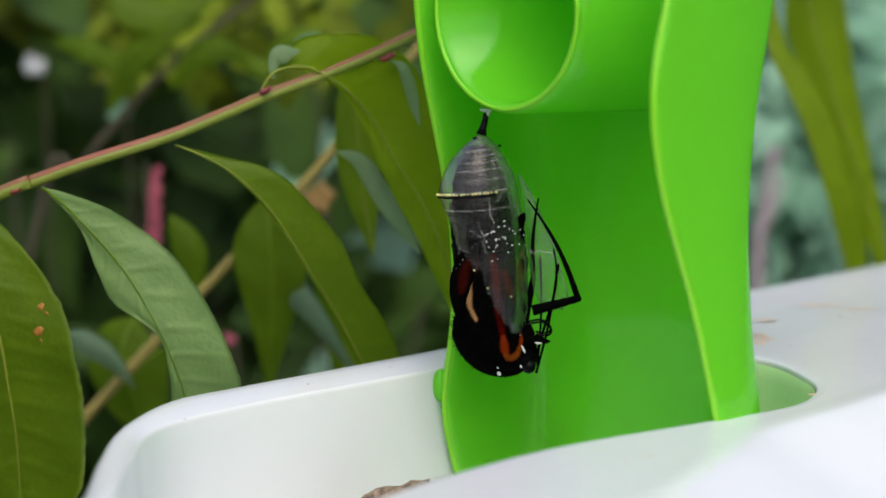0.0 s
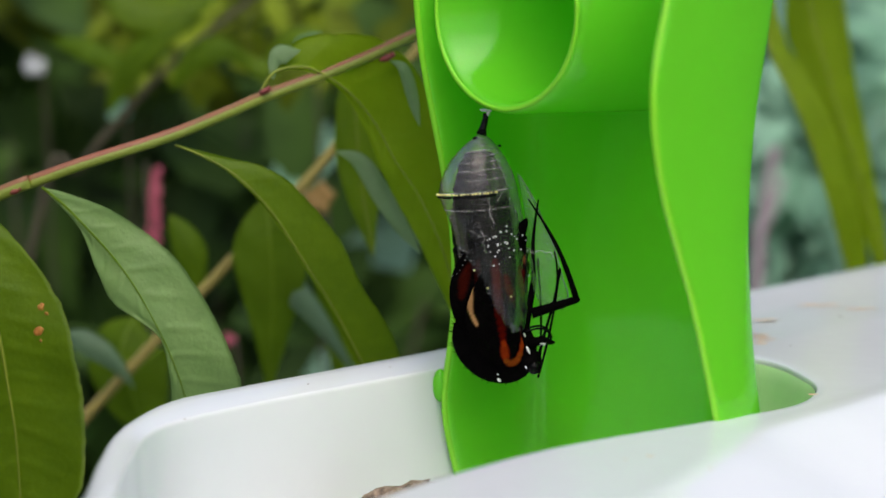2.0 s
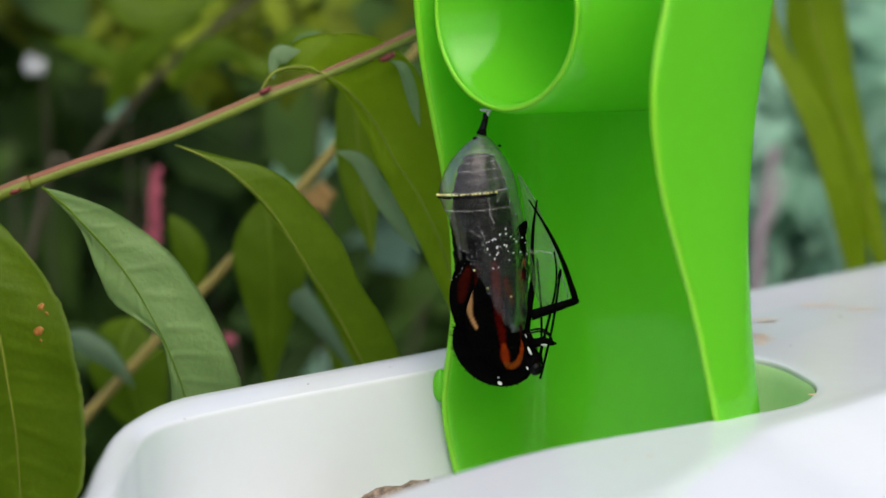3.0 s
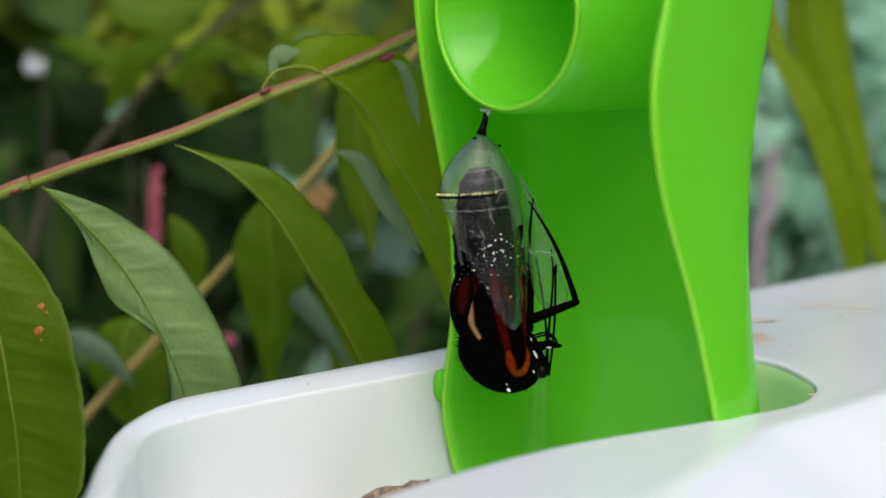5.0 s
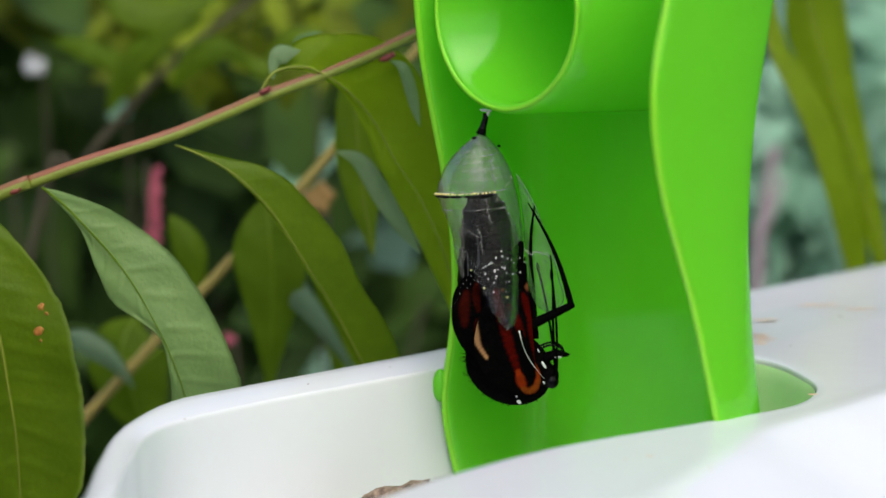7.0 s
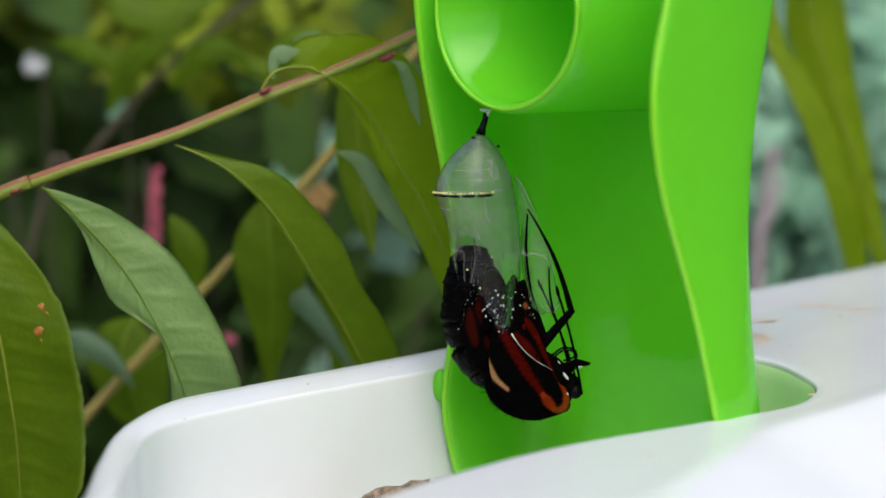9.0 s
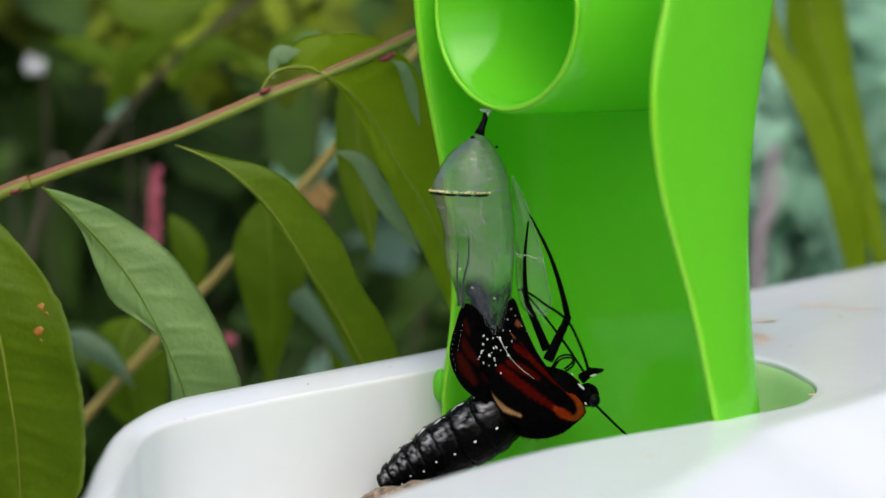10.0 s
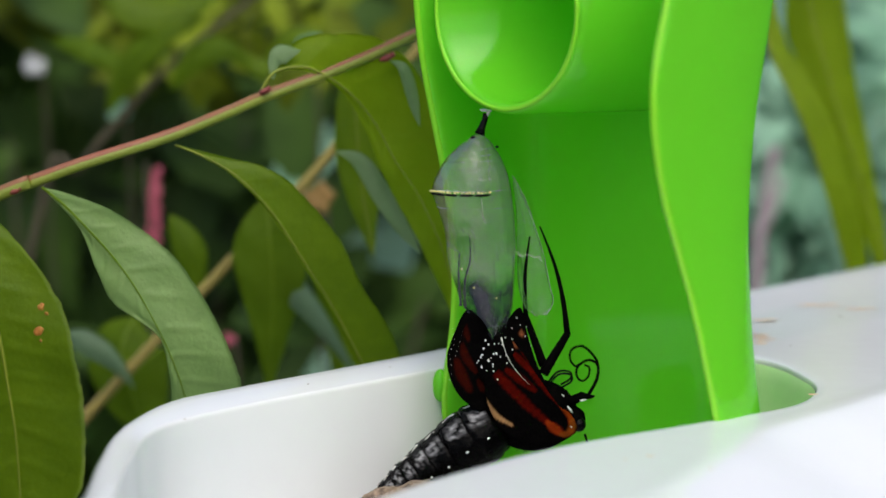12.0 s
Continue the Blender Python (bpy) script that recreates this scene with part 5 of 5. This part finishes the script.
    chain(PROBOSCIS, [PROB_L * K] * PROB_N, early + [
        (10.2, [(22.96, -23.11), (24.0, -20.19), (24.87, -17.46), (24.22, -15.19), (22.42, -13.65), (20.18, -12.74), (17.94, -12.47)]),
        (10.5, [(22.97, -24.3), (24.3, -22.47), (25.61, -19.73), (25.94, -17.46), (24.68, -16.1), (22.44, -15.46), (20.48, -16.37), (19.95, -17.91), (20.42, -19.46), (20.96, -20.19)])] + late + [(11.5, [(23.44, -26.31), (24.49, -23.84), (24.83, -22.47), (24.28, -21.28), (23.2, -20.83), (21.87, -21.56), (21.16, -22.93), (21.53, -24.02), (22.52, -24.57), (23.6, -24.39)]), (12, [(22.91, -27.04), (24.4, -24.3), (24.65, -21.83), (23.64, -20.01), (22.02, -18.82), (20.42, -19.46), (20.25, -21.01), (21.06, -22.01), (21.78, -21.65)])], y=1.0, fold=True)
    chain(PROBOSCIS_B, [PROB_L * K] * PROB_N, early + [
        (10.2, [(22.96, -23.11), (24.0, -20.19), (25.05, -17.46), (24.67, -15.19), (23.76, -13.56), (22.41, -12.65), (20.63, -12.83)]),
        (10.5, [(22.97, -24.3), (24.3, -22.47), (25.61, -19.73), (25.95, -17.64), (25.13, -16.73), (23.35, -17.0), (22.29, -18.37), (22.3, -19.73), (22.93, -20.28), (24.01, -20.28)])] + late + [(11.5, [(23.44, -26.31), (24.49, -23.84), (24.83, -22.47), (24.11, -21.92), (22.95, -22.01), (22.15, -22.93), (22.25, -24.02), (22.97, -24.48), (23.86, -23.84), (23.67, -22.47), (22.95, -22.2)]), (12, [(22.91, -27.04), (24.4, -24.3), (24.65, -22.2), (24.1, -21.28), (22.85, -21.01), (21.42, -22.01), (21.26, -23.47), (22.07, -24.3), (23.05, -23.66), (23.22, -22.2), (22.59, -21.83)])], y=0.4, fold=True)

    # legs: knee, then the far end of each bar
    def bars(ob, y, rows):
        walk(ob, [(t, on_body(t, flat(j[0], j[1], e[0] - j[0], e[1] - j[1], y))) for t, j, e in rows])
    bars(TIBIA_A, -1.5, [(0, (21.23, -10.75), (13.38, 4.6)), (3, (20.88, -11.11), (13.65, 4.33)), (5.5, (20.88, -11.38), (13.65, 4.33)), (7, (20.17, -11.84), (13.38, 4.16)), (9, (20.18, -12.74), (13.12, 3.71)),
                         (9.6, (19.82, -13.1), (13.12, 3.26)), (10, (19.65, -13.83), (13.39, 2.82)), (10.5, (19.48, -14.1), (13.66, 2.37)), (11, (19.93, -15.46), (14.73, 1.3)), (12, (19.58, -16.37), (15.18, 0.58))])
    bars(FEMUR_A, -1.5, [(0, (21.23, -10.75), (13.75, -12.74)), (3, (20.88, -11.11), (13.75, -13.47)), (5.5, (20.88, -11.38), (14.38, -14.01)), (7, (20.17, -11.84), (15.01, -14.37)), (9, (20.18, -12.74), (15.93, -17.82)),
                         (9.6, (19.82, -13.1), (16.92, -19.28)), (10, (19.65, -13.83), (17.01, -19.64)), (10.5, (19.48, -14.1), (16.66, -20.55)), (11, (19.93, -15.46), (16.49, -21.56)), (12, (19.58, -16.37), (15.96, -22.56))])
    bars(TIBIA_B, 0.5, [(0, (14.26, -7.95), (14.9, 3.26)), (3, (14.26, -8.22), (14.72, 3.26)), (7, (14.09, -9.13), (14.37, 3.26)), (9, (13.74, -10.39), (13.31, 2.55)), (9.6, (13.38, -11.29), (13.66, 2.55)),
                        (10, (13.21, -11.57), (13.48, 2.55)), (10.5, (13.21, -12.47), (13.57, 1.92)), (11, (13.57, -13.1), (13.84, 1.48)), (12, (13.13, -14.01), (13.76, 0.76))])
    bars(FEMUR_B, 0.5, [(0, (14.26, -7.95), (13.04, -13.83)), (3, (14.26, -8.22), (13.23, -14.74)), (7, (14.09, -9.13), (14.4, -16.1)), (9, (13.74, -10.39), (15.92, -17.46)), (9.6, (13.38, -11.29), (16.29, -18.82)),
                        (10, (13.21, -11.57), (16.47, -19.28)), (10.5, (13.21, -12.47), (16.3, -20.01)), (11, (13.57, -13.1), (16.12, -20.55)), (12, (13.13, -14.01), (15.77, -21.28))])
    # feelers
    bars(ANTENNA_A, -2.0, [(0, (14.7, -22.47), (18.15, -4.8)), (3, (15.34, -23.38), (18.34, -6.6)), (7, (17.94, -23.66), (17.01, -6.6)), (9, (21.91, -25.85), (17.92, -9.31)), (9.4, (23.61, -25.49), (17.92, -8.86)),
                           (9.5, (24.96, -25.67), (23.29, -11.11)), (9.6, (24.61, -26.4), (29.08, -10.21)), (9.7, (24.25, -26.77), (37.23, -18.37)), (9.8, (24.07, -26.95), (40.98, -27.96)),
                           (9.9, (24.08, -27.32), (35.75, -38.55)), (10, (24.08, -27.68), (34.82, -37.17)), (10.5, (24.36, -28.88), (34.86, -39.94)), (11, (23.21, -30.44), (29.45, -40.41)), (11.5, (22.5, -31.36), (25.84, -40.41)), (12, (22.51, -32.55), (25.48, -40.41))])
    bars(ANTENNA_B, 2.0, [(0, (15.06, -22.01), (15.47, -3)), (3, (15.6, -22.47), (14.95, -5.7)), (7, (17.93, -22.93), (14.95, -5.7)), (9, (21.36, -24.75), (14.79, -7.5)), (9.6, (22.78, -23.66), (13.02, -9.76)),
                          (10, (22.78, -23.66), (12.84, -10.21)), (10.5, (22.07, -24.39), (12.58, -10.66)), (10.8, (21.37, -25.67), (11.98, -15.64)), (11, (20.75, -26.58), (9.49, -20.19)), (12, (19.86, -27.68), (8.6, -21.56))])
    # the shred is drawn out as the wing slides past
    walk(SHRED, [(t, flat(x * 0.0893, z * 0.0893, dx, dz, y)) for t, x, z, dx, dz, y in ((0, 40, -380, -0.2, 1, 1), (3, 45, -380, -0.2, 1, 1), (5, 55, -378, 0.1, -0.95, 0.5), (6, 66, -378, 0.3, -0.9, -3.5), (7, 68, -376, 0.42, -0.8, -4.4),
                                                                                (9, 64, -380, 0.72, -0.62, -4.4), (9.5, 62, -384, 0.72, -0.66, -4.5), (10, 60, -384, 0.68, -0.72, -4.5), (12, 60, -386, 0.55, -0.82, -4.5))])
    # the case swings a little on its stalk
    walk(CASE, [(t, pose(*(PIV * U), 0, a, 0)) for t, a in ((0, 0), (3, 0), (5.5, 0.2), (6.5, 0.8), (7, 1.2), (9, 2.6), (9.5, 3.0), (9.7, 4.2), (10, 5.2), (10.5, 5.6), (11, 4.8), (12, 4.6))])


motions()
